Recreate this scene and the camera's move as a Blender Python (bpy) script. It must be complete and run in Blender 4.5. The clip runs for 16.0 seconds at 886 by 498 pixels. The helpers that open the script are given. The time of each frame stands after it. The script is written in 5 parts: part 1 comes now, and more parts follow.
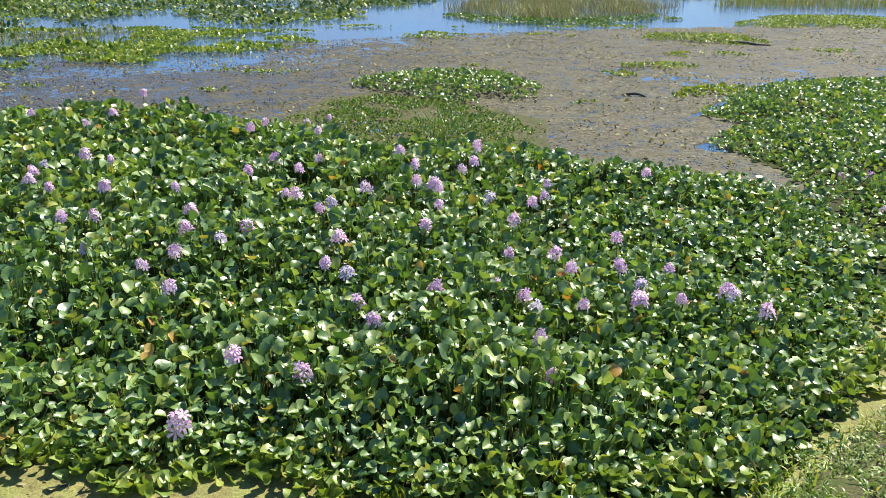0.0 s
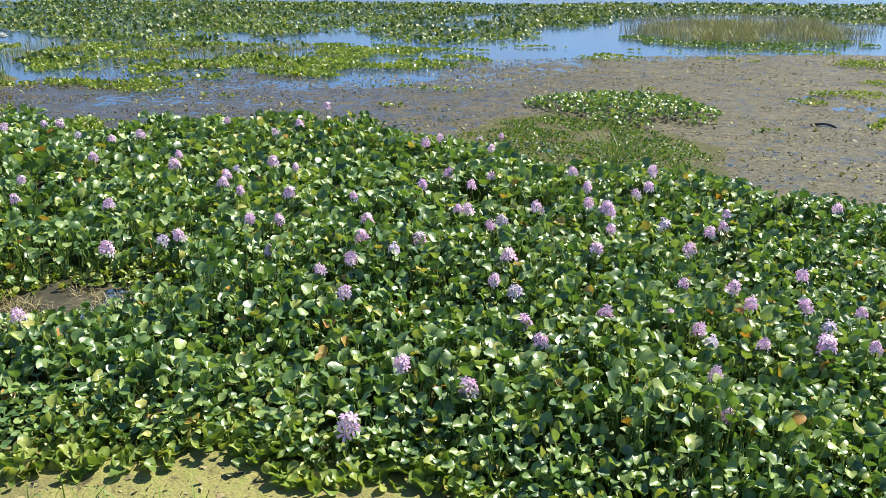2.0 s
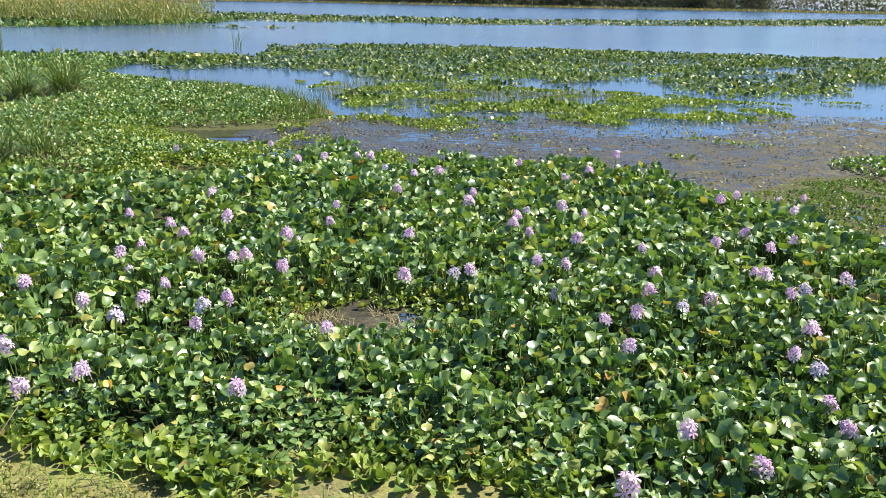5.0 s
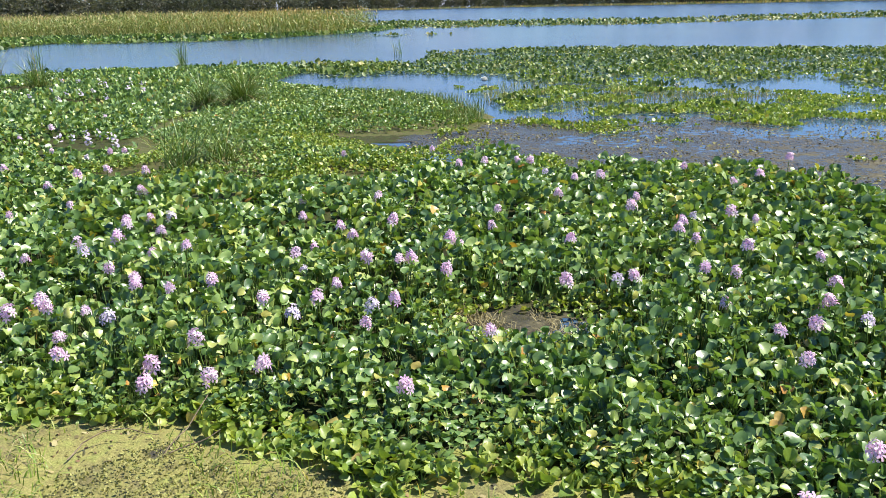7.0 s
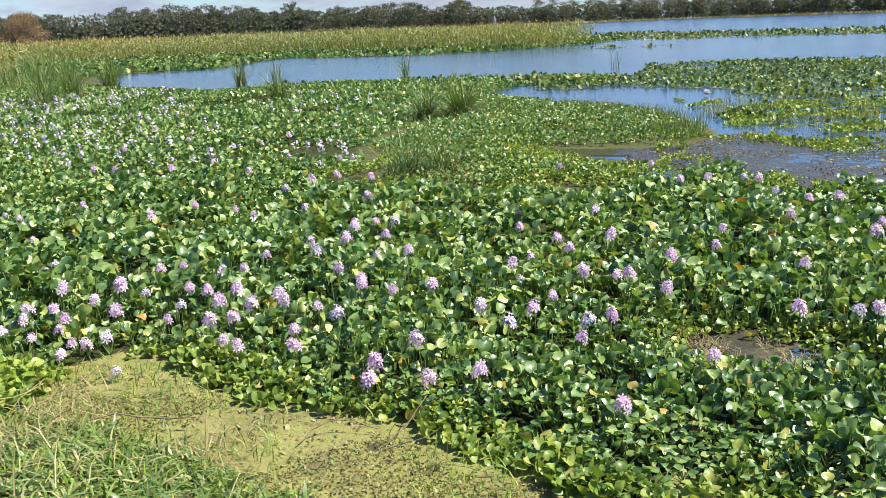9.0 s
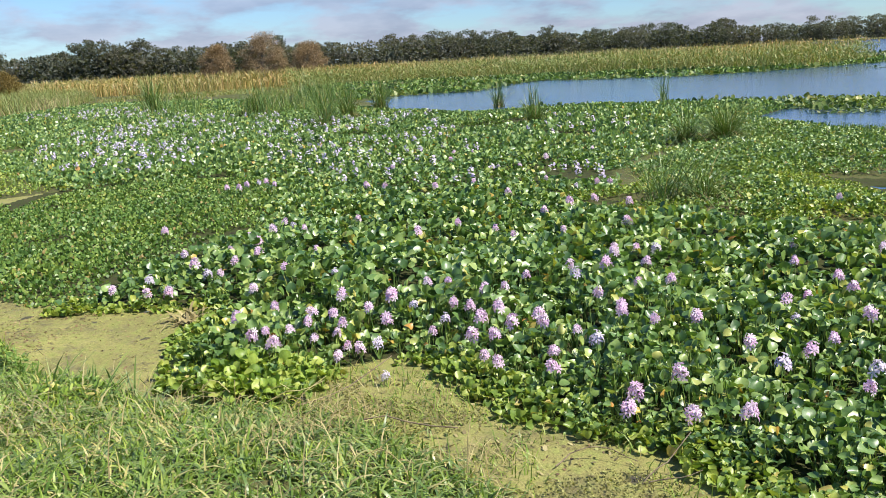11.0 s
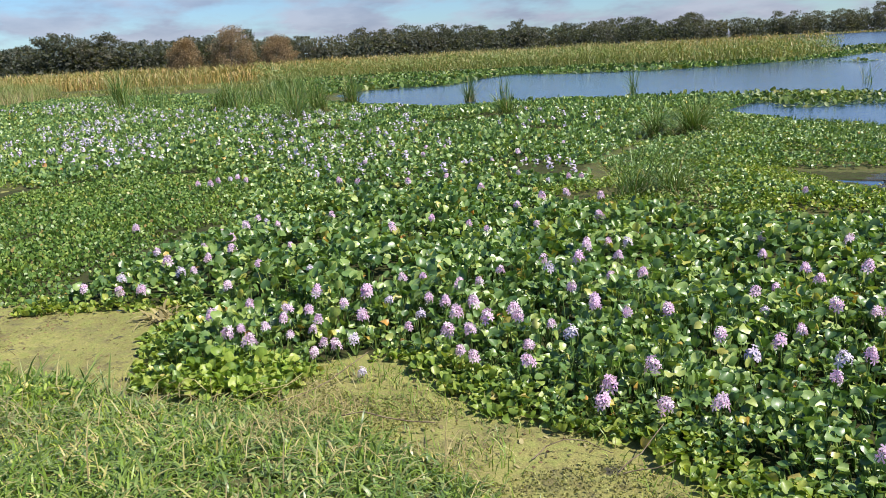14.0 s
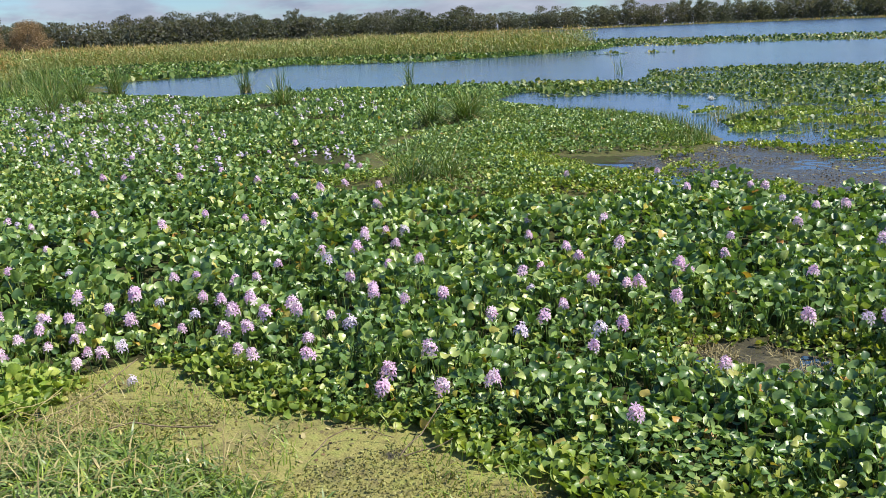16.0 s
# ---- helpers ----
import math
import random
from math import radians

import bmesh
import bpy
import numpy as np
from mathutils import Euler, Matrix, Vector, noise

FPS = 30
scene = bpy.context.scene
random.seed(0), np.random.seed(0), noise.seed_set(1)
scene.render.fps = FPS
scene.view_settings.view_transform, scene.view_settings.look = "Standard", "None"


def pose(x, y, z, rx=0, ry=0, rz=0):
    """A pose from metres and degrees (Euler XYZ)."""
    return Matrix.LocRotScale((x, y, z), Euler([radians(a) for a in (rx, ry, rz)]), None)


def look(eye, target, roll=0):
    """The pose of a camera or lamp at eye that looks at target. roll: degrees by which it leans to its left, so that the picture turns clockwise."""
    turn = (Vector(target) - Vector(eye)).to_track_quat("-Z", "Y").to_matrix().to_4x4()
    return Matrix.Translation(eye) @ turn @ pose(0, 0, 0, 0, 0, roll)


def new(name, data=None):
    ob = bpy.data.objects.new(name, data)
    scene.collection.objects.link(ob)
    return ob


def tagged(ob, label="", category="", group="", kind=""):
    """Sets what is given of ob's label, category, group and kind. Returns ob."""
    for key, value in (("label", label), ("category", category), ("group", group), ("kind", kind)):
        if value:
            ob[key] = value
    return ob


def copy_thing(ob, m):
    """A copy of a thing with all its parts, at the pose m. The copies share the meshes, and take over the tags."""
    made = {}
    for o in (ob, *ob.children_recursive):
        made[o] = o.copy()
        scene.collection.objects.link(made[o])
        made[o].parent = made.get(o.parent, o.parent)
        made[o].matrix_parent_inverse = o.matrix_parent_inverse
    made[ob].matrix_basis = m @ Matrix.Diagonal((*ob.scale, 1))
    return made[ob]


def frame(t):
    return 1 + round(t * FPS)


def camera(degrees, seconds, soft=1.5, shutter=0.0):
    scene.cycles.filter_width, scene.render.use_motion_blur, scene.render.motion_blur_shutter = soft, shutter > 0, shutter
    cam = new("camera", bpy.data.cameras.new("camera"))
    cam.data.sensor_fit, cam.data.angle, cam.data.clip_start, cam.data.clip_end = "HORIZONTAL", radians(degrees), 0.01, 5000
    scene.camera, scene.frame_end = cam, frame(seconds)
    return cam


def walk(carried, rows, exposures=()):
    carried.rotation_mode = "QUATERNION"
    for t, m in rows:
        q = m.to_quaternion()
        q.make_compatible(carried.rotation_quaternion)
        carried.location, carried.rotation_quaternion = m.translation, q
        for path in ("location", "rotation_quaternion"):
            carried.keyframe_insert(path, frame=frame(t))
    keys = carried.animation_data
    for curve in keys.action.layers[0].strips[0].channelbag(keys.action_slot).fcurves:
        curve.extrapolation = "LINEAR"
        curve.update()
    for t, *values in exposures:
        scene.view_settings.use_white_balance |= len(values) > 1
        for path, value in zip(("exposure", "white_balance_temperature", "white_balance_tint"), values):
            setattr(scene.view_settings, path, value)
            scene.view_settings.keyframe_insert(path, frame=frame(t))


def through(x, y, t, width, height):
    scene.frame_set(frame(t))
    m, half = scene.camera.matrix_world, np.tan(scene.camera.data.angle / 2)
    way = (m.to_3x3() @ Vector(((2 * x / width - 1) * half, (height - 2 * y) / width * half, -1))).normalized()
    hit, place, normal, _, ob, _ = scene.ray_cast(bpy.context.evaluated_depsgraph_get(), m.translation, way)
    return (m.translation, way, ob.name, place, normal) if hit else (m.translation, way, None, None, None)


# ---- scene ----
cam = camera(56.0, 16.0, 0.9)
PATH = [
    (0, (0.117, -0.117, 2.34), (0.085, 1.756, 1.638), 0.8),
    (0.5, (0.081, -0.11, 2.343), (-0.051, 1.765, 1.658), 1.3),
    (1, (0.06, -0.112, 2.343), (-0.172, 1.756, 1.669), 1.4),
    (1.5, (0.044, -0.116, 2.342), (-0.278, 1.741, 1.674), 1.1),
    (2, (0.026, -0.112, 2.335), (-0.38, 1.731, 1.672), 0.8),
    (2.5, (0.007, -0.11, 2.334), (-0.485, 1.714, 1.678), 0.7),
    (3, (-0.016, -0.123, 2.34), (-0.602, 1.679, 1.7), 0.8),
    (3.5, (-0.045, -0.143, 2.345), (-0.745, 1.628, 1.733), 0.9),
    (4, (-0.068, -0.155, 2.348), (-0.882, 1.574, 1.762), 1.2),
    (4.2, (-0.085, -0.151, 2.34), (-0.94, 1.562, 1.762), 1.4),
    (6.3, (-0.15, -0.209, 2.352), (-1.352, 1.286, 1.784), -0.9),
    (6.5, (-0.152, -0.223, 2.355), (-1.382, 1.25, 1.792), -1.0),
    (7, (-0.171, -0.227, 2.358), (-1.465, 1.191, 1.796), -1.3),
    (7.5, (-0.186, -0.246, 2.358), (-1.554, 1.102, 1.799), -1.4),
    (8, (-0.204, -0.27, 2.357), (-1.655, 0.988, 1.8), -1.6),
    (8.5, (-0.22, -0.29, 2.358), (-1.754, 0.871, 1.811), -1.9),
    (9, (-0.245, -0.305, 2.36), (-1.862, 0.751, 1.84), -2.2),
    (9.5, (-0.266, -0.32, 2.365), (-1.957, 0.621, 1.861), -2.5),
    (10, (-0.293, -0.349, 2.359), (-2.05, 0.467, 1.864), -2.7),
    (10.2, (-0.3, -0.362, 2.362), (-2.084, 0.402, 1.878), -2.8),
    (12.3, (-0.29, -0.542, 2.415), (-2.218, -0.214, 1.994), -3.3),
    (12.5, (-0.293, -0.534, 2.408), (-2.22, -0.198, 1.988), -3.3),
    (13, (-0.274, -0.526, 2.42), (-2.184, -0.112, 1.993), -3.2),
    (13.5, (-0.279, -0.5, 2.411), (-2.164, 0.002, 1.97), -3.1),
    (14, (-0.268, -0.478, 2.411), (-2.119, 0.126, 1.949), -3.1),
    (14.5, (-0.268, -0.446, 2.411), (-2.073, 0.268, 1.929), -3.1),
    (15, (-0.253, -0.428, 2.407), (-2.012, 0.39, 1.92), -3.1),
    (15.5, (-0.243, -0.408, 2.401), (-1.937, 0.533, 1.905), -2.7),
    (16, (-0.238, -0.387, 2.402), (-1.862, 0.666, 1.896), -2.4),
]
walk(cam, [(t, look(eye, target, roll)) for t, eye, target, roll in PATH], [(0.0, 0.84), (6.5, 0.92), (9.5, 0.88), (12.5, 0.6), (16.0, 0.6)])

# ---- world and sun ----
SUN_AZ, SUN_EL = 47.0, 50.0          # degrees, from +x towards +y, and above the horizon
world = bpy.data.worlds.new("world")
scene.world = world
world.use_nodes = True


def link(tree, a, b):
    tree.links.new(a, b)


def math_node(tree, op, a, b=None, clamp=False):
    n = tree.nodes.new("ShaderNodeMath")
    n.operation, n.use_clamp = op, clamp
    for i, v in enumerate((a, b)):
        if v is None:
            continue
        if isinstance(v, (int, float)):
            n.inputs[i].default_value = v
        else:
            link(tree, v, n.inputs[i])
    return n.outputs[0]


def ramp(tree, fac, stops):
    n = tree.nodes.new("ShaderNodeValToRGB")
    els = n.color_ramp.elements
    while len(els) < len(stops):
        els.new(0.5)
    for e, (p, c) in zip(els, stops):
        e.position = p
        e.color = (*c, 1) if len(c) == 3 else c
    link(tree, fac, n.inputs[0])
    return n.outputs[0]


def mix(tree, fac, a, b, mode="MIX"):
    n = tree.nodes.new("ShaderNodeMix")
    n.data_type, n.blend_type = "RGBA", mode
    for sock, v in ((n.inputs[0], fac), (n.inputs[6], a), (n.inputs[7], b)):
        if isinstance(v, (int, float)):
            sock.default_value = v
        elif isinstance(v, tuple):
            sock.default_value = (*v, 1)
        else:
            link(tree, v, sock)
    return n.outputs[2]


def noise_tex(tree, vec, scale, detail=4.0, rough=0.55, out=0):
    n = tree.nodes.new("ShaderNodeTexNoise")
    n.inputs["Scale"].default_value, n.inputs["Detail"].default_value = scale, detail
    n.inputs["Roughness"].default_value = rough
    if vec is not None:
        link(tree, vec, n.inputs["Vector"])
    return n.outputs[out]


wt = world.node_tree
sky = wt.nodes.new("ShaderNodeTexSky")
sky.sky_type, sky.sun_disc = "NISHITA", False
sky.sun_elevation, sky.sun_rotation = radians(SUN_EL), radians(90 - SUN_AZ)
sky.air_density, sky.dust_density, sky.ozone_density = 1.0, 0.25, 2.5
coord = wt.nodes.new("ShaderNodeTexCoord")
split = wt.nodes.new("ShaderNodeSeparateXYZ")
link(wt, coord.outputs["Generated"], split.inputs[0])
height = math_node(wt, "ADD", math_node(wt, "MAXIMUM", split.outputs[2], 0.0), 0.24)
flat = wt.nodes.new("ShaderNodeCombineXYZ")
link(wt, math_node(wt, "DIVIDE", split.outputs[0], height), flat.inputs[0])
link(wt, math_node(wt, "DIVIDE", split.outputs[1], height), flat.inputs[1])
cloud = noise_tex(wt, flat.outputs[0], 2.0, 7.0, 0.55)
shade = noise_tex(wt, flat.outputs[0], 3.0, 5.0, 0.55)
cover = ramp(wt, cloud, [(0.42, (0, 0, 0)), (0.55, (1, 1, 1))])
tone = ramp(wt, shade, [(0.36, (2.5, 2.5, 3.6)), (0.64, (4.1, 4.05, 5.1))])
thin = math_node(wt, "SUBTRACT", 1.0, math_node(wt, "MULTIPLY", split.outputs[2], 3.6), True)
blue = mix(wt, 1.0, sky.outputs[0], (0.6, 0.79, 1.06), "MULTIPLY")
world_mix = mix(wt, math_node(wt, "MULTIPLY", math_node(wt, "MULTIPLY", cover, thin), 0.8), blue, tone)
link(wt, world_mix, wt.nodes["Background"].inputs[0])
wt.nodes["Background"].inputs[1].default_value = 0.085

sun = new("sun", bpy.data.lights.new("sun", "SUN"))
sun.data.energy, sun.data.angle, sun.data.color = 5.0, radians(0.6), (1.0, 0.94, 0.82)
ce, se = math.cos(radians(SUN_EL)), math.sin(radians(SUN_EL))
sun_way = Vector((ce * math.cos(radians(SUN_AZ)), ce * math.sin(radians(SUN_AZ)), se))
sun.matrix_world = look(sun_way * 50, (0, 0, 0))


# ---- materials ----
def material(name):
    m = bpy.data.materials.new(name)
    m.use_nodes = True
    t = m.node_tree
    return m, t, t.nodes["Principled BSDF"]


def world_place(t):
    return t.nodes.new("ShaderNodeNewGeometry").outputs["Position"]


def island(t):
    return t.nodes.new("ShaderNodeNewGeometry").outputs["Random Per Island"]


def any_random(t):
    """Random of an object and of each island in it, so that single parts and joined ones both vary."""
    info = t.nodes.new("ShaderNodeObjectInfo").outputs["Random"]
    return math_node(t, "FRACT", math_node(t, "ADD", island(t), info))


def bump(t, bsdf, fac, strength, distance=0.01):
    b = t.nodes.new("ShaderNodeBump")
    b.inputs["Strength"].default_value, b.inputs["Distance"].default_value = strength, distance
    link(t, fac, b.inputs["Height"])
    link(t, b.outputs[0], bsdf.inputs["Normal"])


def leaf_material(name, stops, rough=0.35, through=0.35, through_tint=(1.25, 1.25, 0.45), patch=0.25, patch_scale=0.5, spec=0.5, patch_tint=(1.3, 1.15, 0.6)):
    """A thin leaf: gloss over a coloured face, and light that passes through it. It varies leaf by leaf and by stands."""
    m, t, b = material(name)
    col = ramp(t, any_random(t), stops)
    stand = noise_tex(t, world_place(t), patch_scale, 3.0)
    stand = ramp(t, stand, [(0.42, (0, 0, 0)), (0.62, (1, 1, 1))])
    tinted = mix(t, 1.0, col, patch_tint, "MULTIPLY")
    col = mix(t, math_node(t, "MULTIPLY", stand, patch), col, tinted)
    fine = noise_tex(t, world_place(t), 60.0, 3.0)
    col = mix(t, 1.0, col, ramp(t, fine, [(0.25, (0.78, 0.8, 0.75)), (0.75, (1.15, 1.12, 1.1))]), "MULTIPLY")
    link(t, col, b.inputs["Base Color"])
    b.inputs["Roughness"].default_value = rough
    b.inputs["Specular IOR Level"].default_value = spec
    bump(t, b, fine, 0.15, 0.004)
    tr = t.nodes.new("ShaderNodeBsdfTranslucent")
    link(t, mix(t, 1.0, col, through_tint, "MULTIPLY"), tr.inputs[0])
    ms = t.nodes.new("ShaderNodeMixShader")
    ms.inputs[0].default_value = through
    link(t, b.outputs[0], ms.inputs[1])
    link(t, tr.outputs[0], ms.inputs[2])
    link(t, ms.outputs[0], t.nodes["Material Output"].inputs[0])
    return m


HYACINTH = leaf_material("hyacinth leaf", [(0.0, (0.05, 0.12, 0.036)), (0.4, (0.142, 0.255, 0.07)), (0.8, (0.255, 0.37, 0.108)), (0.95, (0.39, 0.48, 0.15)),
                                           (0.99, (0.46, 0.43, 0.10)), (1.0, (0.52, 0.24, 0.06))], 0.40, 0.26, through_tint=(1.2, 1.25, 0.45), patch=0.3, patch_scale=0.35, spec=0.9, patch_tint=(1.25, 1.1, 0.8))
FRINGE = leaf_material("low water plant leaf", [(0.0, (0.10, 0.175, 0.034)), (0.5, (0.225, 0.325, 0.06)), (0.95, (0.39, 0.45, 0.11)), (1.0, (0.44, 0.35, 0.13))], 0.4, 0.3)
# Lime-green young leaves, their colour brightened further to look lit from behind.
BACKLIT_LIME = leaf_material("backlit lime young hyacinth leaf", [(0.0, (0.15, 0.25, 0.04)), (0.5, (0.29, 0.42, 0.075)), (1.0, (0.44, 0.52, 0.12))], 0.42, 0.38, patch=0.2)
FINE = leaf_material("fine floating leaf", [(0.0, (0.06, 0.13, 0.03)), (0.6, (0.14, 0.25, 0.055)), (0.93, (0.26, 0.36, 0.085)), (1.0, (0.36, 0.27, 0.12))], 0.45, 0.25, patch=0.5, patch_scale=0.5, patch_tint=(1.3, 1.1, 0.75))
PADS = leaf_material("lily pad", [(0.0, (0.03, 0.07, 0.02)), (0.5, (0.085, 0.15, 0.04)), (0.85, (0.18, 0.235, 0.07)), (0.97, (0.30, 0.31, 0.12)), (1.0, (0.42, 0.40, 0.24))], 0.45, 0.2, patch=0.5, patch_scale=0.15, spec=0.35)
GRASS = leaf_material("bank grass blade", [(0.0, (0.085, 0.165, 0.034)), (0.55, (0.185, 0.30, 0.06)), (0.9, (0.32, 0.42, 0.105)), (0.97, (0.44, 0.42, 0.17)), (1.0, (0.54, 0.47, 0.25))], 0.42, 0.3, patch=0.6, patch_scale=0.8, spec=0.45)
COARSE = leaf_material("coarse grass blade", [(0.0, (0.085, 0.155, 0.045)), (0.5, (0.18, 0.265, 0.085)), (0.82, (0.29, 0.36, 0.14)), (0.93, (0.46, 0.42, 0.22)), (1.0, (0.54, 0.47, 0.28))], 0.38, 0.28, through_tint=(1.2, 1.2, 0.55), patch=0.4, patch_scale=1.2, spec=0.5)
ISLE_GRASS = leaf_material("olive isle grass", [(0.0, (0.13, 0.18, 0.045)), (0.5, (0.22, 0.27, 0.075)), (0.85, (0.32, 0.29, 0.11)), (1.0, (0.38, 0.25, 0.12))], 0.5, 0.25, patch=0.5, patch_scale=0.3)
REED = leaf_material("reed blade", [(0.0, (0.18, 0.22, 0.06)), (0.4, (0.28, 0.29, 0.095)), (0.7, (0.40, 0.34, 0.15)), (1.0, (0.48, 0.36, 0.19))], 0.5, 0.25, patch=0.8, patch_scale=0.06, patch_tint=(1.3, 1.02, 0.85))
REED_GREEN = leaf_material("green reed blade", [(0.0, (0.13, 0.19, 0.05)), (0.5, (0.21, 0.28, 0.08)), (0.85, (0.31, 0.34, 0.12)), (1.0, (0.38, 0.33, 0.15))], 0.5, 0.25, patch=0.6, patch_scale=0.08, patch_tint=(1.2, 1.0, 0.85))
SEDGE = leaf_material("sedge blade", [(0.0, (0.06, 0.12, 0.025)), (0.6, (0.13, 0.22, 0.05)), (0.9, (0.24, 0.29, 0.09)), (1.0, (0.42, 0.33, 0.15))], 0.4, 0.2, patch=0.2)
STRAW = leaf_material("dead straw", [(0.0, (0.18, 0.15, 0.07)), (0.6, (0.32, 0.27, 0.125)), (1.0, (0.45, 0.40, 0.21))], 0.7, 0.1, through_tint=(1, 0.95, 0.7), patch=0.2)
DEAD = leaf_material("dead brown leaf", [(0.0, (0.10, 0.06, 0.03)), (0.6, (0.22, 0.14, 0.07)), (1.0, (0.36, 0.26, 0.14))], 0.75, 0.1, through_tint=(1, 0.9, 0.7), patch=0.0)
PETAL = leaf_material("hyacinth petal", [(0.0, (0.80, 0.55, 0.80)), (0.6, (0.86, 0.67, 0.86)), (1.0, (0.90, 0.79, 0.90))], 0.55, 0.42, through_tint=(1.12, 0.95, 1.05), patch=0.0, spec=0.2)
PALE_PETAL = leaf_material("pale petal", [(0.0, (0.66, 0.56, 0.78)), (1.0, (0.80, 0.72, 0.87))], 0.55, 0.35, through_tint=(1.05, 1, 1.05), patch=0.0, spec=0.2)
WHITE_PETAL = leaf_material("white petal", [(0.0, (0.8, 0.8, 0.76)), (1.0, (0.85, 0.85, 0.82))], 0.5, 0.3, through_tint=(1, 1, 1), patch=0.0, spec=0.2)
STALK = leaf_material("green stalk", [(0.0, (0.10, 0.2, 0.04)), (1.0, (0.18, 0.28, 0.07))], 0.4, 0.1, patch=0.0)
# Distance haze over the far wood is put into this greyed, lightened colour.
HAZY_OAK = leaf_material("haze-greyed oak foliage", [(0.0, (0.075, 0.092, 0.078)), (0.6, (0.105, 0.12, 0.098)), (0.9, (0.135, 0.14, 0.118)), (1.0, (0.17, 0.16, 0.14))], 0.8, 0.4, patch=0.6, patch_scale=0.03, patch_tint=(1.3, 1.12, 1.12), spec=0.1)
CYPRESS = leaf_material("rusty cypress foliage", [(0.0, (0.23, 0.18, 0.12)), (0.6, (0.30, 0.228, 0.152)), (1.0, (0.37, 0.28, 0.19))], 0.8, 0.4, through_tint=(1.1, 1, 0.8), patch=0.3, spec=0.1)
SHRUB = leaf_material("olive shrub foliage", [(0.0, (0.14, 0.125, 0.05)), (0.6, (0.20, 0.165, 0.065)), (1.0, (0.27, 0.18, 0.075))], 0.8, 0.35, through_tint=(1.2, 1, 0.6), patch=0.5, patch_scale=0.25, spec=0.1)

ALGAE_BITS = leaf_material("olive litter", [(0.0, (0.16, 0.16, 0.06)), (0.6, (0.28, 0.27, 0.10)), (1.0, (0.36, 0.37, 0.13))], 0.7, 0.2, patch=0.2)
BROWN_BITS = leaf_material("brown litter", [(0.0, (0.07, 0.058, 0.045)), (0.6, (0.12, 0.1, 0.072)), (1.0, (0.18, 0.145, 0.10))], 0.7, 0.05, patch=0.2)


def plain_material(name, a, b_col, scale, rough=0.8, depth=0.4, metal=0.0):
    m, t, b = material(name)
    where = t.nodes.new("ShaderNodeTexCoord").outputs["Object"]
    big, small = noise_tex(t, where, scale, 4.0), noise_tex(t, where, scale * 9, 4.0)
    col = mix(t, ramp(t, big, [(0.3, (0, 0, 0)), (0.7, (1, 1, 1))]), a, b_col)
    col = mix(t, 1.0, col, ramp(t, small, [(0.3, (0.75, 0.75, 0.75)), (0.7, (1.2, 1.2, 1.2))]), "MULTIPLY")
    link(t, col, b.inputs["Base Color"])
    b.inputs["Roughness"].default_value, b.inputs["Metallic"].default_value = rough, metal
    bump(t, b, small, depth, 0.02)
    return m


BARK = plain_material("grey bark", (0.06, 0.052, 0.042), (0.12, 0.105, 0.085), 3.0)
STICK = plain_material("dry stick", (0.12, 0.085, 0.05), (0.3, 0.23, 0.15), 12.0)


def water_material():
    m, t, b = material("lake water")
    where = world_place(t)
    # Bluer than the water itself: part of the sky's reflection sits in this colour.
    b.inputs["Base Color"].default_value = (0.04, 0.085, 0.165, 1)
    b.inputs["Roughness"].default_value, b.inputs["IOR"].default_value = 0.13, 1.33
    stretch = t.nodes.new("ShaderNodeMapping")
    stretch.inputs["Scale"].default_value = (1.0, 0.6, 1.0)
    link(t, where, stretch.inputs[0])
    waves = math_node(t, "ADD", noise_tex(t, stretch.outputs[0], 1.6, 5.0, 0.6), math_node(t, "MULTIPLY", noise_tex(t, where, 9.0, 3.0), 0.25))
    calm = ramp(t, noise_tex(t, where, 0.025, 2.0), [(0.4, (0.25, 0.25, 0.25)), (0.6, (1, 1, 1))])
    axes = t.nodes.new("ShaderNodeSeparateXYZ")
    link(t, where, axes.inputs[0])
    open_lake = ramp(t, math_node(t, "DIVIDE", axes.outputs[1], 200.0), [(0.22, (0.28, 0.28, 0.28)), (0.45, (1, 1, 1))])
    bump(t, b, math_node(t, "MULTIPLY", math_node(t, "MULTIPLY", waves, calm), open_lake), 0.4, 0.2)
    return m


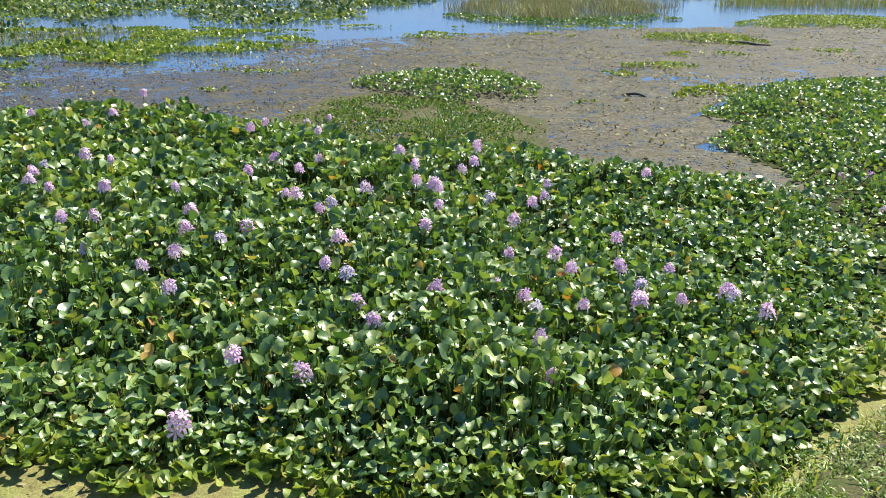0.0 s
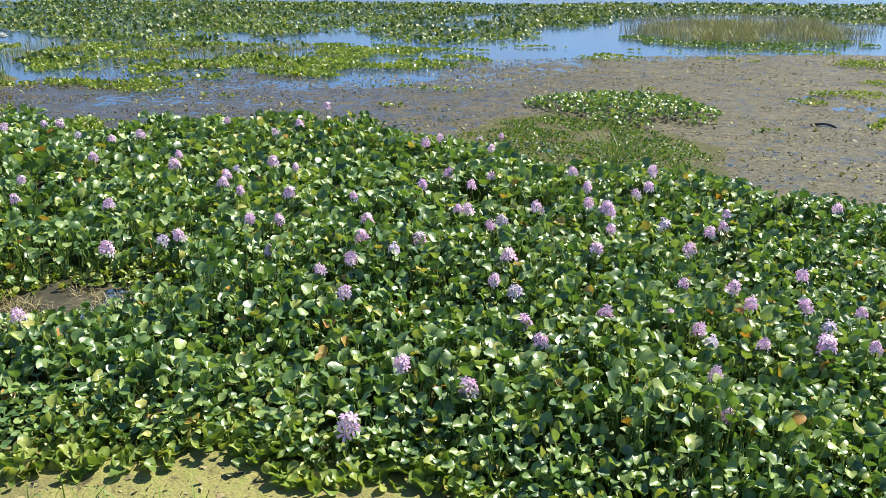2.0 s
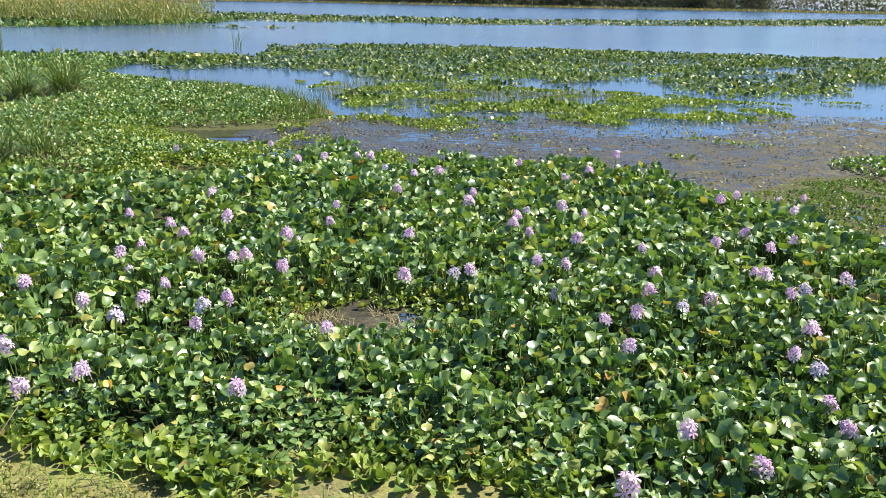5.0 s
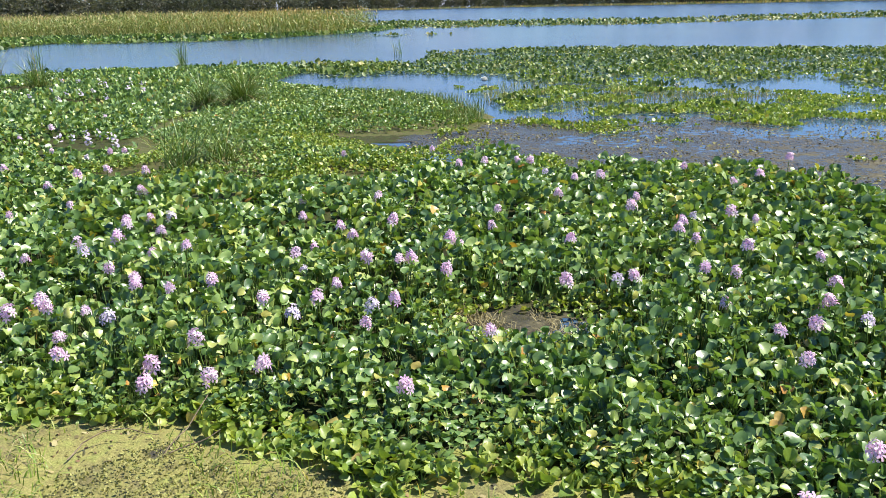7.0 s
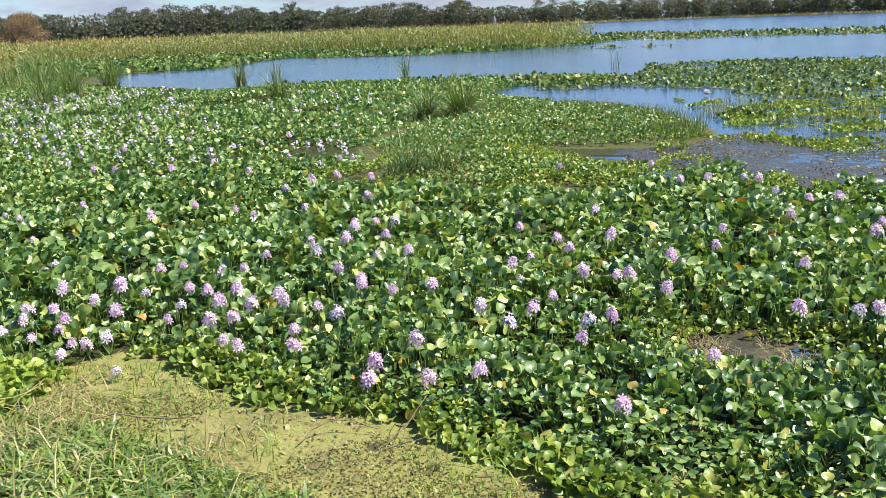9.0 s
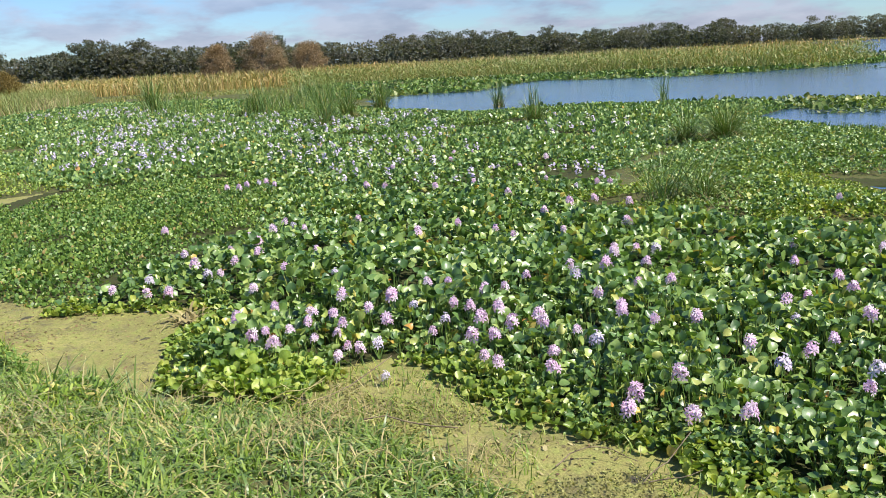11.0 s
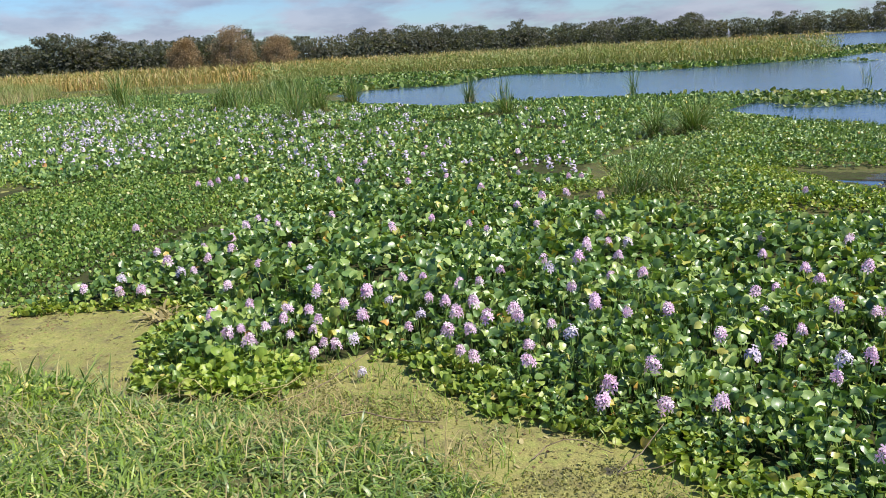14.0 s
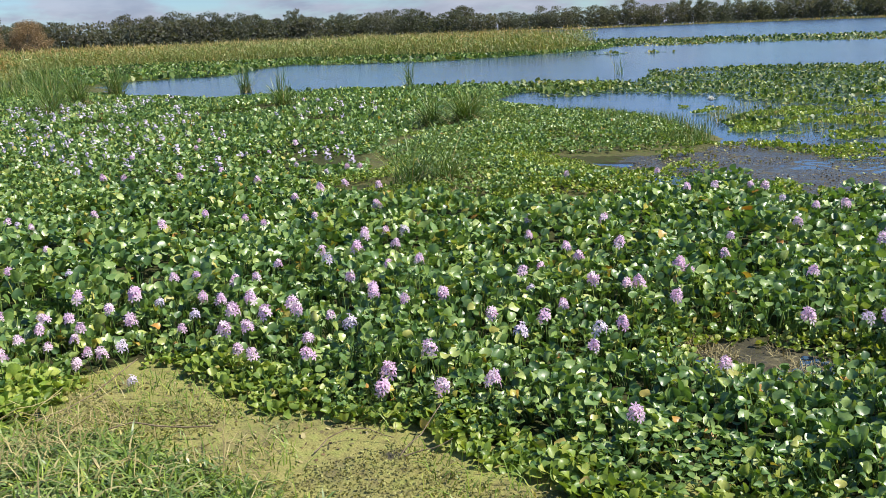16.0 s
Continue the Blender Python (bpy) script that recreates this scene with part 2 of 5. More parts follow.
def ground_material(name, dark, mid, light, green, rough, blotch=None):
    m, t, b = material(name)
    b.inputs["Specular IOR Level"].default_value = 0.15
    where = world_place(t)
    big, small, tiny = noise_tex(t, where, 1.4, 5.0), noise_tex(t, where, 9.0, 5.0, 0.65), noise_tex(t, where, 70.0, 4.0, 0.7)
    col = mix(t, ramp(t, big, [(0.35, (0, 0, 0)), (0.65, (1, 1, 1))]), mid, light)
    col = mix(t, ramp(t, small, [(0.45, (0, 0, 0)), (0.62, (1, 1, 1))]), col, green)
    col = mix(t, ramp(t, small, [(0.30, (1, 1, 1)), (0.42, (0, 0, 0))]), col, dark)
    if blotch is not None:
        spots = noise_tex(t, where, 2.6, 7.0, 0.68)
        col = mix(t, ramp(t, spots, [(0.50, (0, 0, 0)), (0.66, (0.6, 0.6, 0.6))]), col, blotch)
        pools = noise_tex(t, where, 4.2, 3.0, 0.6)
        col = mix(t, ramp(t, pools, [(0.66, (0, 0, 0)), (0.70, (0.85, 0.85, 0.85))]), col, (0.05, 0.047, 0.045))
    col = mix(t, 1.0, col, ramp(t, tiny, [(0.3, (0.6, 0.6, 0.6)), (0.7, (1.3, 1.3, 1.3))]), "MULTIPLY")
    link(t, col, b.inputs["Base Color"])
    link(t, ramp(t, small, [(0.3, (rough - 0.35,) * 3), (0.5, (rough,) * 3)]), b.inputs["Roughness"])
    bump(t, b, math_node(t, "ADD", math_node(t, "MULTIPLY", small, 2.0), tiny), 0.5, 0.012)
    return m


def film_material():
    """Brown scum and silt on shallow water: dry crumbs among small wet spots, wetter away from the shore."""
    m, t, b = material("brown floating scum")
    where = world_place(t)
    big, mid, small, tiny = noise_tex(t, where, 0.5, 4.0), noise_tex(t, where, 2.4, 6.0, 0.65), noise_tex(t, where, 11.0, 6.0, 0.7), noise_tex(t, where, 45.0, 4.0, 0.7)
    col = mix(t, ramp(t, big, [(0.35, (0, 0, 0)), (0.65, (1, 1, 1))]), (0.088, 0.08, 0.046), (0.118, 0.105, 0.06))
    col = mix(t, ramp(t, mid, [(0.5, (0, 0, 0)), (0.62, (0.75, 0.75, 0.75))]), col, (0.105, 0.108, 0.042))
    col = mix(t, ramp(t, small, [(0.54, (0, 0, 0)), (0.6, (1, 1, 1))]), col, (0.20, 0.185, 0.11))
    col = mix(t, ramp(t, small, [(0.38, (1, 1, 1)), (0.46, (0, 0, 0))]), col, (0.05, 0.042, 0.03))
    col = mix(t, 1.0, col, ramp(t, tiny, [(0.3, (0.6, 0.6, 0.6)), (0.7, (1.35, 1.35, 1.35))]), "MULTIPLY")
    axes = t.nodes.new("ShaderNodeSeparateXYZ")
    link(t, where, axes.inputs[0])
    west = ramp(t, math_node(t, "DIVIDE", math_node(t, "ADD", axes.outputs[0], 12.0), 16.0), [(0.3, (0.10, 0.10, 0.10)), (0.75, (0, 0, 0))])
    damp = math_node(t, "ADD", math_node(t, "ADD", math_node(t, "MULTIPLY", small, 0.55), math_node(t, "MULTIPLY", mid, 0.45)), west)
    wet = ramp(t, damp, [(0.52, (0, 0, 0)), (0.57, (1, 1, 1))])
    link(t, mix(t, wet, col, (0.06, 0.055, 0.042)), b.inputs["Base Color"])
    link(t, mix(t, wet, (0.8, 0.8, 0.8), (0.2, 0.2, 0.2)), b.inputs["Roughness"])
    b.inputs["Specular IOR Level"].default_value = 0.22
    bump(t, b, math_node(t, "ADD", math_node(t, "MULTIPLY", small, 2.0), tiny), 0.35, 0.012)
    return m


WATER = water_material()
ALGAE = ground_material("algae mud", (0.09, 0.078, 0.042), (0.225, 0.205, 0.075), (0.305, 0.285, 0.10), (0.25, 0.265, 0.08), 0.8, (0.15, 0.13, 0.07))
BROWN = film_material()
# Root bed under the leaf mats, near-black; shade between leaves is in its colour.
SHADED_ROOTS = ground_material("shaded root bed", (0.02, 0.018, 0.01), (0.045, 0.045, 0.02), (0.06, 0.06, 0.026), (0.05, 0.07, 0.022), 0.97)
SHADED_ROOTS.node_tree.nodes["Principled BSDF"].inputs["Specular IOR Level"].default_value = 0.1
SOIL = ground_material("bank soil", (0.03, 0.027, 0.014), (0.085, 0.08, 0.032), (0.12, 0.11, 0.045), (0.075, 0.10, 0.026), 0.85)


# ---- plan of the place: outlines in metres ----
def outline(*pts):
    return np.array(pts, float)


FRONT = [(3.45, 4.6), (2.45, 3.95), (2.0, 3.4), (1.6, 2.92), (0.49, 2.68), (-0.63, 2.96), (-0.74, 3.09), (-1.52, 3.02), (-1.75, 3.14), (-2.04, 2.97), (-2.45, 2.93), (-2.75, 2.88),
         (-2.73, 2.56), (-2.65, 2.38), (-2.84, 2.28), (-3.04, 2.22), (-3.55, 2.22), (-4.06, 2.12), (-4.33, 2.0), (-4.62, 1.84), (-4.62, 1.67), (-4.81, 1.58), (-5.19, 1.46), (-5.6, 1.3), (-5.95, 1.15),
         (-6.4, 1.1), (-6.5, 0.88), (-6.55, 0.5), (-6.3, 0.25), (-6.0, -0.08), (-6.03, -0.4), (-6.6, -0.85), (-7.3, -0.85), (-7.7, -0.55), (-8.0, -0.7), (-8.4, -0.45), (-8.9, -0.66), (-9.44, -2.05), (-9.87, -2.34)]
SHORE = outline((900, 120), (60, 14), (10, 5.0), *FRONT, (-10.7, -3.1), (-11.7, -3.9), (-13.9, -4.6), (-16, -4.9), (-18.5, -5.0), (-20, -4.3), (-24, -5.6), (-29, -7.5), (-41, -8.5),
                (-58, -14), (-900, -260), (-900, -900), (900, -900))
BANK = outline((900, 110), (60, 12), (10, 4.2), (3.3, 4.3), (2.3, 3.8), (1.75, 3.35), (1.25, 2.75), (0.6, 2.3), (0, 2.0), (-2.0, 1.75), (-3.4, 1.25), (-4.1, 1.0), (-4.6, 0.98), (-5.25, 0.62), (-5.7, 0.3), (-6.0, -0.1), (-6.3, -0.8),
               (-7.06, -1.51), (-7.81, -2.03), (-9.16, -2.75), (-10.5, -3.2), (-12.1, -4.0), (-14.2, -4.75), (-16.9, -5.2), (-19, -6.0), (-22, -7.2), (-25, -7.2), (-29, -7.9), (-41, -8.8), (-58, -14.3),
               (-900, -270), (-900, -900), (900, -900))
MAT = outline((3.6, 7.0), (3.1, 7.9), (2.42, 8.49), (1.61, 8.61), (1.32, 9.2), (-0.46, 9.1), (-1.63, 10.0), (-2.86, 10.4), (-4.2, 10.6), (-5.7, 10.2), (-6.7, 9.4), (-7.6, 10.0), (-8.5, 9.6), (-8.0, 8.3),
              (-9.2, 6.5), (-10.2, 5.5), (-13.0, 5.0), (-14.0, 3.0), (-13.2, 1.0), (-12.0, -0.3), (-10.6, -1.4), *reversed(FRONT[1:-1]), (2.9, 5.1), (3.3, 5.6))
LEFT_FIELD = outline((-13.0, 5.0), (-12.6, 6.2), (-15.2, 7.6), (-18, 10.3), (-20.5, 12.8), (-23, 16.5), (-26, 20.5), (-29.5, 21.8), (-32, 17.5), (-34.5, 14.4), (-35, 11), (-40, 9.2), (-50, 7.6), (-66, 4), (-72, 0), (-78, -9), (-66, -12.4), (-56, -13.4),
                     (-44, -9.6), (-31, -7.2), (-24.5, -5.4), (-19.6, -3.2), (-20.0, -0.6), (-18.4, 0.7), (-14.8, 0.5), (-13.0, 0.5), (-14.0, 3.0))
FINE_ZONE = outline((-11.4, -4.0), (-13.6, -4.6), (-15.5, -4.4), (-18.0, -3.9), (-19.6, -3.3), (-20.4, -1.0), (-18.8, 1.6), (-14.8, 1.3), (-13.0, 0.4), (-12.4, -0.6), (-11.0, -1.2), (-10.0, -1.7), (-9.6, -2.1), (-10.1, -2.7), (-10.7, -3.3))
RIGHT_LOW = outline((3.3, 5.6), (3.6, 7.0), (3.6, 8.8), (3.12, 9.86), (3.99, 11.1), (3.45, 11.65), (5.0, 14.0), (6, 14.8), (7.8, 15.2), (14, 15.5), (13, 9), (8, 6.6), (4.2, 5.4), (3.4, 5.1), (2.7, 4.7), (2.6, 5.2))
MIXED = outline((-16.0, 19.8), (-14.8, 17.6), (-13.4, 15.4), (-12, 15.2), (-10.2, 15.4), (-8.5, 15.7), (-7.2, 16.2), (-6.5, 17.4), (-7.4, 19.4), (-8.4, 22.6), (-10.2, 21.6), (-12.4, 19.9), (-14, 20.6))
ISLE = outline((-2.1, 13.7), (-1.2, 14.7), (0.29, 15.2), (1.3, 14.6), (1.85, 13.2), (1.12, 12.45), (0.18, 12.1), (-1.06, 12.8))
RIGHT_ISLE = outline((3.25, 13.4), (3.8, 14.2), (5.0, 14.3), (5.2, 13.7), (4.4, 13.1), (3.4, 12.9))
SHELF = outline((-24, 16.5), (-19.1, 16.2), (-16.6, 16.4), (-14.5, 15.9), (-11.4, 14.0), (-10.6, 12.2), (-11.0, 11.2), (-12.0, 10.2), (-12.4, 9.4), (-10.8, 9.0), (-9.6, 9.4), (-8.2, 9.4), (-9.2, 6.6),
                (-10.4, 5.6), (-12.6, 6.2), (-15.2, 7.6), (-18, 10.3), (-21, 13))
LILIES = outline((-28.5, 24.3), (-25.3, 25.7), (-29.4, 30.3), (-30.4, 34.5), (-25, 39.6), (-16.3, 41.7), (-5.2, 45), (5.1, 51), (18, 55), (22, 40), (9, 36), (4, 40), (0.2, 36), (-1.5, 31), (-2.2, 26.7), (-4.1, 23.3), (-5.5, 22.5),
                 (-7.4, 23.4), (-8.6, 25.4), (-9.5, 24.6), (-10.2, 21.4), (-12.4, 19.6), (-14, 20.4), (-16, 21.0), (-18.7, 21.9), (-21.6, 20.8), (-24.5, 19.5), (-30, 23.5))
REED_ISLE = outline((-0.6, 31.5), (-0.2, 28.0), (0.7, 26.6), (1.6, 25.3), (3.2, 25.5), (6.8, 28.1), (8.8, 33.5), (6, 37), (1.5, 36))
REED_ISLE_FAR = outline((9.5, 33), (13, 32), (20, 34), (21, 37), (12, 37))
WEED = outline((-2.4, 10.4), (-1.9, 12.5), (-1.1, 13.2), (0.2, 12.4), (1.3, 11.2), (1.2, 9.3), (-0.46, 9.2), (-1.6, 10.1))
TAN = outline((-27.5, -7.8), (-25, -5.8), (-21, -4.7), (-18.4, -4.3), (-17.0, -5.0), (-18.6, -5.7), (-21.7, -6.6))
MARSH = outline((-19, -6), (-20, -3), (-30, -4.5), (-40, 3), (-41, 9), (-50, 10.4), (-62, 13), (-84, 14), (-130, 60), (-400, 60), (-400, -150), (-58, -15), (-41, -9), (-25, -7.5))
FLAT = outline((3.5, 7.9), (3.0, 9.8), (4.0, 11.1), (3.4, 11.7), (5, 14.1), (8, 15.3), (16, 16), (22, 24), (15, 27), (8, 25), (4.5, 23.8), (2, 23.0), (-2, 20.8), (-4.5, 19.2), (-7, 17.6), (-9.5, 16.4), (-11.2, 14.6), (-11.0, 12.4), (-10.9, 10.9), (-10.2, 9.8),
               (-8.6, 10.0), (-7.6, 9.9), (-6.6, 9.2), (-5.5, 10.0), (-3, 10.2), (-0.6, 8.9), (1.3, 9.0))


def inside(poly, x, y):
    """Which of the points lie within an outline."""
    x, y = np.asarray(x, float), np.asarray(y, float)
    c = np.zeros(x.shape, bool)
    px, py = poly[:, 0], poly[:, 1]
    j = len(poly) - 1
    for i in range(len(poly)):
        if py[i] != py[j]:
            c ^= ((py[i] > y) != (py[j] > y)) & (x < (px[j] - px[i]) * (y - py[i]) / (py[j] - py[i]) + px[i])
        j = i
    return c


def depth_in(poly, x, y):
    """Distance from an outline: positive within it."""
    x, y = np.asarray(x, float), np.asarray(y, float)
    best = np.full(x.shape, 1e9)
    for a, b in zip(poly, np.roll(poly, -1, 0)):
        d = b - a
        s = np.clip(((x - a[0]) * d[0] + (y - a[1]) * d[1]) / max(d @ d, 1e-9), 0, 1)
        best = np.minimum(best, np.hypot(x - a[0] - s * d[0], y - a[1] - s * d[1]))
    return np.where(inside(poly, x, y), best, -best)


_grid = np.random.RandomState(7).rand(8, 64, 64)


def wobble(x, y, size, layer=0):
    """Smooth value noise, 0 to 1, with lumps of that size in metres."""
    u, v = np.asarray(x) / size + 1000.0, np.asarray(y) / size + 1000.0
    i, j = np.floor(u).astype(int), np.floor(v).astype(int)
    f, g = u - i, v - j
    f, g = f * f * (3 - 2 * f), g * g * (3 - 2 * g)
    t = _grid[layer]
    return ((t[i % 64, j % 64] * (1 - f) + t[(i + 1) % 64, j % 64] * f) * (1 - g) + (t[i % 64, (j + 1) % 64] * (1 - f) + t[(i + 1) % 64, (j + 1) % 64] * f) * g)


HOLES = [(-3.66, 4.52, 0.44, 0.30), (-15.0, 7.0, 0.9, 0.35)]


def hole(x, y):
    """Below 1 within the gaps in the mat."""
    d = np.full(np.asarray(x).shape, 9.0)
    for hx, hy, a, b in HOLES:
        # long axis across the view from the bank
        u, v = (x - hx) * 0.78 + (y - hy) * 0.62, -(x - hx) * 0.62 + (y - hy) * 0.78
        d = np.minimum(d, np.hypot(u / a, v / b))
    return d * (0.72 + 0.56 * wobble(x, y, 0.22, 4))


def ground_height(x, y):
    x, y = np.asarray(x, float), np.asarray(y, float)
    fuzz = 0.12 * (wobble(x, y, 0.35, 1) - 0.5) + 0.10 * (wobble(x, y, 0.9, 2) - 0.5)
    s, b = depth_in(SHORE, x, y) + fuzz, depth_in(BANK, x, y) + fuzz
    low = 0.022 * (wobble(x, y, 0.16, 3) - 0.5) + 0.014 * (wobble(x, y, 0.7, 4) - 0.5)
    z = np.full(x.shape, -0.30)
    z = np.where(s > -0.45, np.clip(0.014 + low + np.minimum(s, 0) * 0.12, -0.3, None), z)
    z = np.where(b > 0, 0.02 + low + np.minimum(b * 0.26, 0.62) + 0.05 * (wobble(x, y, 0.6, 5) - 0.5) * np.minimum(b, 1), z)
    f = depth_in(FLAT, x, y)
    film = 0.018 * (wobble(x, y, 0.085, 6) - 0.5) + 0.012 * (wobble(x, y, 0.6, 7) - 0.5) + 0.014 * (wobble(x, y, 2.6, 2) - 0.5)
    edge = np.clip(f, 0, 4.5) / 4.5
    wet = np.interp(x, [-10.6, -9, -3, 2], [0.010, 0.006, 0.011, 0.018]) - 0.014 * (1 - edge) * (y > 14)
    z = np.where((f > 0) & (s < -0.4), wet + film, z)
    mass = np.maximum.reduce([depth_in(p, x, y) for p in (MAT, LEFT_FIELD, RIGHT_LOW, FINE_ZONE, SHELF, MARSH, TAN)])
    mass = np.where((x < -9.3) & (x > -21) & (y < 11.5), mass + 0.9, mass)
    mass = np.where((x < -13) & (x > -28) & (y < -2.5) & (y > -8), mass + 0.9, mass)
    mass = np.where((x > 1.2) & (x < 4.2) & (y > 3) & (y < 9.6), mass + 0.6, mass)
    z = np.where((mass > 0.05) & (s < 0.0), np.maximum(z, 0.016 + low), z)
    pud = np.hypot((x + 8.75) * 0.8 + (y + 2.35) * 0.6, ((y + 2.35) * 0.8 - (x + 8.75) * 0.6) * 2.2) + 0.9 * (wobble(x, y, 0.3, 2) - 0.5)
    z = np.where((pud < 0.8) & (b < 0), 0.024 + 0.04 * (wobble(x, y, 0.11, 6) - 0.5), z)
    z = np.where(hole(x, y) < 1.25, low + np.where(x < -8, 0.012, 0.03 * (wobble(x, y, 0.3, 6) - 0.5)), z)
    return z


# ---- ground and water ----
def axis(outer, inner, end, reach):
    (a, coarse), (b, fine) = outer, inner
    mid = np.concatenate([np.arange(a, b, coarse), np.arange(b, end + fine / 2, fine)])
    return np.concatenate([(a - np.geomspace(coarse * 1.5, reach, 42))[::-1], mid, end + np.geomspace(fine * 1.5, reach, 46)])


def sheet(name, xs, ys, zfun, mats, pick=None):
    X, Y = np.meshgrid(xs, ys, indexing="ij")
    Z = zfun(X.ravel(), Y.ravel())
    n, m = len(xs), len(ys)
    idx = np.arange(n * m).reshape(n, m)
    quads = np.stack([idx[:-1, :-1], idx[1:, :-1], idx[1:, 1:], idx[:-1, 1:]], -1).reshape(-1, 4)
    me = mesh_from(name, np.stack([X.ravel(), Y.ravel(), Z], 1), quads)
    for mt in mats:
        me.materials.append(mt)
    if pick is not None:
        c = me_centres(X, Y)
        me.polygons.foreach_set("material_index", pick(*c).astype(np.int32))
    return new(name, me)


def me_centres(X, Y):
    return ((X[:-1, :-1] + X[1:, 1:]) / 2).ravel(), ((Y[:-1, :-1] + Y[1:, 1:]) / 2).ravel()


def mesh_from(name, verts, faces, smooth=True):
    """A mesh from arrays: vertices, and faces all with the same number of corners."""
    me = bpy.data.meshes.new(name)
    nf, k = faces.shape
    me.vertices.add(len(verts))
    me.vertices.foreach_set("co", np.ascontiguousarray(verts, np.float32).ravel())
    me.loops.add(nf * k)
    me.loops.foreach_set("vertex_index", np.ascontiguousarray(faces, np.int32).ravel())
    me.polygons.add(nf)
    me.polygons.foreach_set("loop_start", np.arange(0, nf * k, k, dtype=np.int32))
    me.polygons.foreach_set("use_smooth", np.full(nf, smooth))
    me.update(calc_edges=True)
    return me


def ground_pick(x, y):
    mass = np.maximum.reduce([depth_in(p, x, y) for p in (MAT, LEFT_FIELD, RIGHT_LOW, FINE_ZONE, SHELF)])
    soil = (depth_in(BANK, x, y) > 0.15) | inside(MARSH, x, y)
    soil |= inside(WEED, x, y) | ((x < -9.3) & (x > -17) & (y > 3) & (y < 9.5) & (mass < 0.12))
    soil |= (depth_in(SHELF, x, y) > 0) & (depth_in(MAT, x, y) < 0.1)
    soil &= depth_in(TAN, x, y) < 0.4 * wobble(x, y, 0.6, 3) - 0.1
    gap = (hole(x, y) < 1.35) & (x > -8)
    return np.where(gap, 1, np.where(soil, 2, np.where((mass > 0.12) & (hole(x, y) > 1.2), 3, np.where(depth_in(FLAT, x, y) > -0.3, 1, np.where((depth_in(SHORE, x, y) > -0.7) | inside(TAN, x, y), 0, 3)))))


tagged(sheet("ground", axis((-27, 0.16), (-11, 0.075), 9, 3900), axis((-10, 0.16), (-4.5, 0.075), 25, 3900), ground_height, [ALGAE, BROWN, SOIL, SHADED_ROOTS], ground_pick),
       "muddy lake bed and grassy bank of olive algae and brown silt", "ground", kind="structure")
disc = np.array([(3900 * math.cos(a), 3900 * math.sin(a), 0.0) for a in np.linspace(0, 2 * math.pi, 96, endpoint=False)] + [(0, 0, 0)])
rim = np.arange(96)
water_mesh = mesh_from("water", disc, np.stack([rim, (rim + 1) % 96, np.full(96, 96)], 1))
water_mesh.materials.append(WATER)
tagged(new("water", water_mesh), "calm blue lake water with slight ripples reflecting the sky", "water", kind="structure")


# ---- plant templates ----
RNG = np.random.RandomState(11)


def blade_template(rows, cup=0.10, curl=0.12):
    """A leaf blade along +y with its face up: rows of (place along it, half width). Three columns, all triangles."""
    v, f = [], []
    for s, w in rows:
        rise = curl * s * s
        v += [(-w, s, rise + cup * (w * 2) ** 1.5), (0, s, rise), (w, s, rise + cup * (w * 2) ** 1.5)]
    for i in range(len(rows) - 1):
        a = 3 * i
        for c in (0, 1):
            f += [(a + c, a + c + 1, a + c + 4), (a + c, a + c + 4, a + c + 3)]
    return np.array(v, float), np.array(f)


def curled_leaf(rows, cup, bend, wave, cols=5, seed=0):
    """A round leaf along +y, rolled across by the angle cup, bent along by the angle bend, with a wavy rim."""
    g = np.random.RandomState(seed)
    ph, lop = g.uniform(0, 6.28, 2), g.normal(0, 0.12)
    v, f = [], []
    for s, w in rows:
        y, drop = (math.sin(bend * s) / bend, (1 - math.cos(bend * s)) / bend)
        for c in range(cols):
            u = 2 * c / (cols - 1) - 1
            a = u * cup
            rim = abs(u) ** 1.5 * wave
            v.append((w * math.sin(a) / cup + lop * s * s * 0.5, y + 0.05 * u * lop, w * (1 - math.cos(a)) / cup - drop + rim * math.sin(5.5 * s + ph[int(u > 0)])))
    for i in range(len(rows) - 1):
        for c in range(cols - 1):
            a = cols * i + c
            f += [(a, a + 1, a + cols + 1), (a, a + cols + 1, a + cols)]
    return np.array(v, float), np.array(f)


FULL_ROWS = [(0, 0.10), (0.15, 0.47), (0.5, 0.60), (0.84, 0.44), (1.0, 0.17)]
FEW_ROWS = [(0, 0.12), (0.27, 0.56), (0.75, 0.52), (1.0, 0.18)]
CURLS = [(0.5, 0.5, 0.07), (0.9, 0.9, 0.09), (1.3, 0.4, 0.10), (0.7, 1.3, 0.08), (1.0, -0.5, 0.09), (0.4, 0.9, 0.12)]
LEAVES = [curled_leaf(FULL_ROWS, *c, 4, k) for k, c in enumerate(CURLS)]
SMALL_LEAVES = [curled_leaf(FEW_ROWS, *c, 3, k) for k, c in enumerate(CURLS)]
PAD_LEAF = blade_template([(-0.12, 0.16), (0.25, 0.45), (0.72, 0.36), (1.0, 0.05)], 0.10, 0.06)
QUAD_LEAF = (np.array([(-0.42, 0.35, 0), (0, 0, 0), (0.42, 0.4, 0), (0, 1, 0.1)], float), np.array([(0, 1, 2), (0, 2, 3)]))
TINY_LEAF = (np.array([(-0.45, 0.1, 0), (0.0, -0.1, 0.0), (0.45, 0.1, 0), (0.4, 0.7, 0.06), (0, 1, 0), (-0.4, 0.7, 0.06)], float), np.array([(0, 1, 2), (0, 2, 3), (0, 3, 5), (3, 4, 5)]))


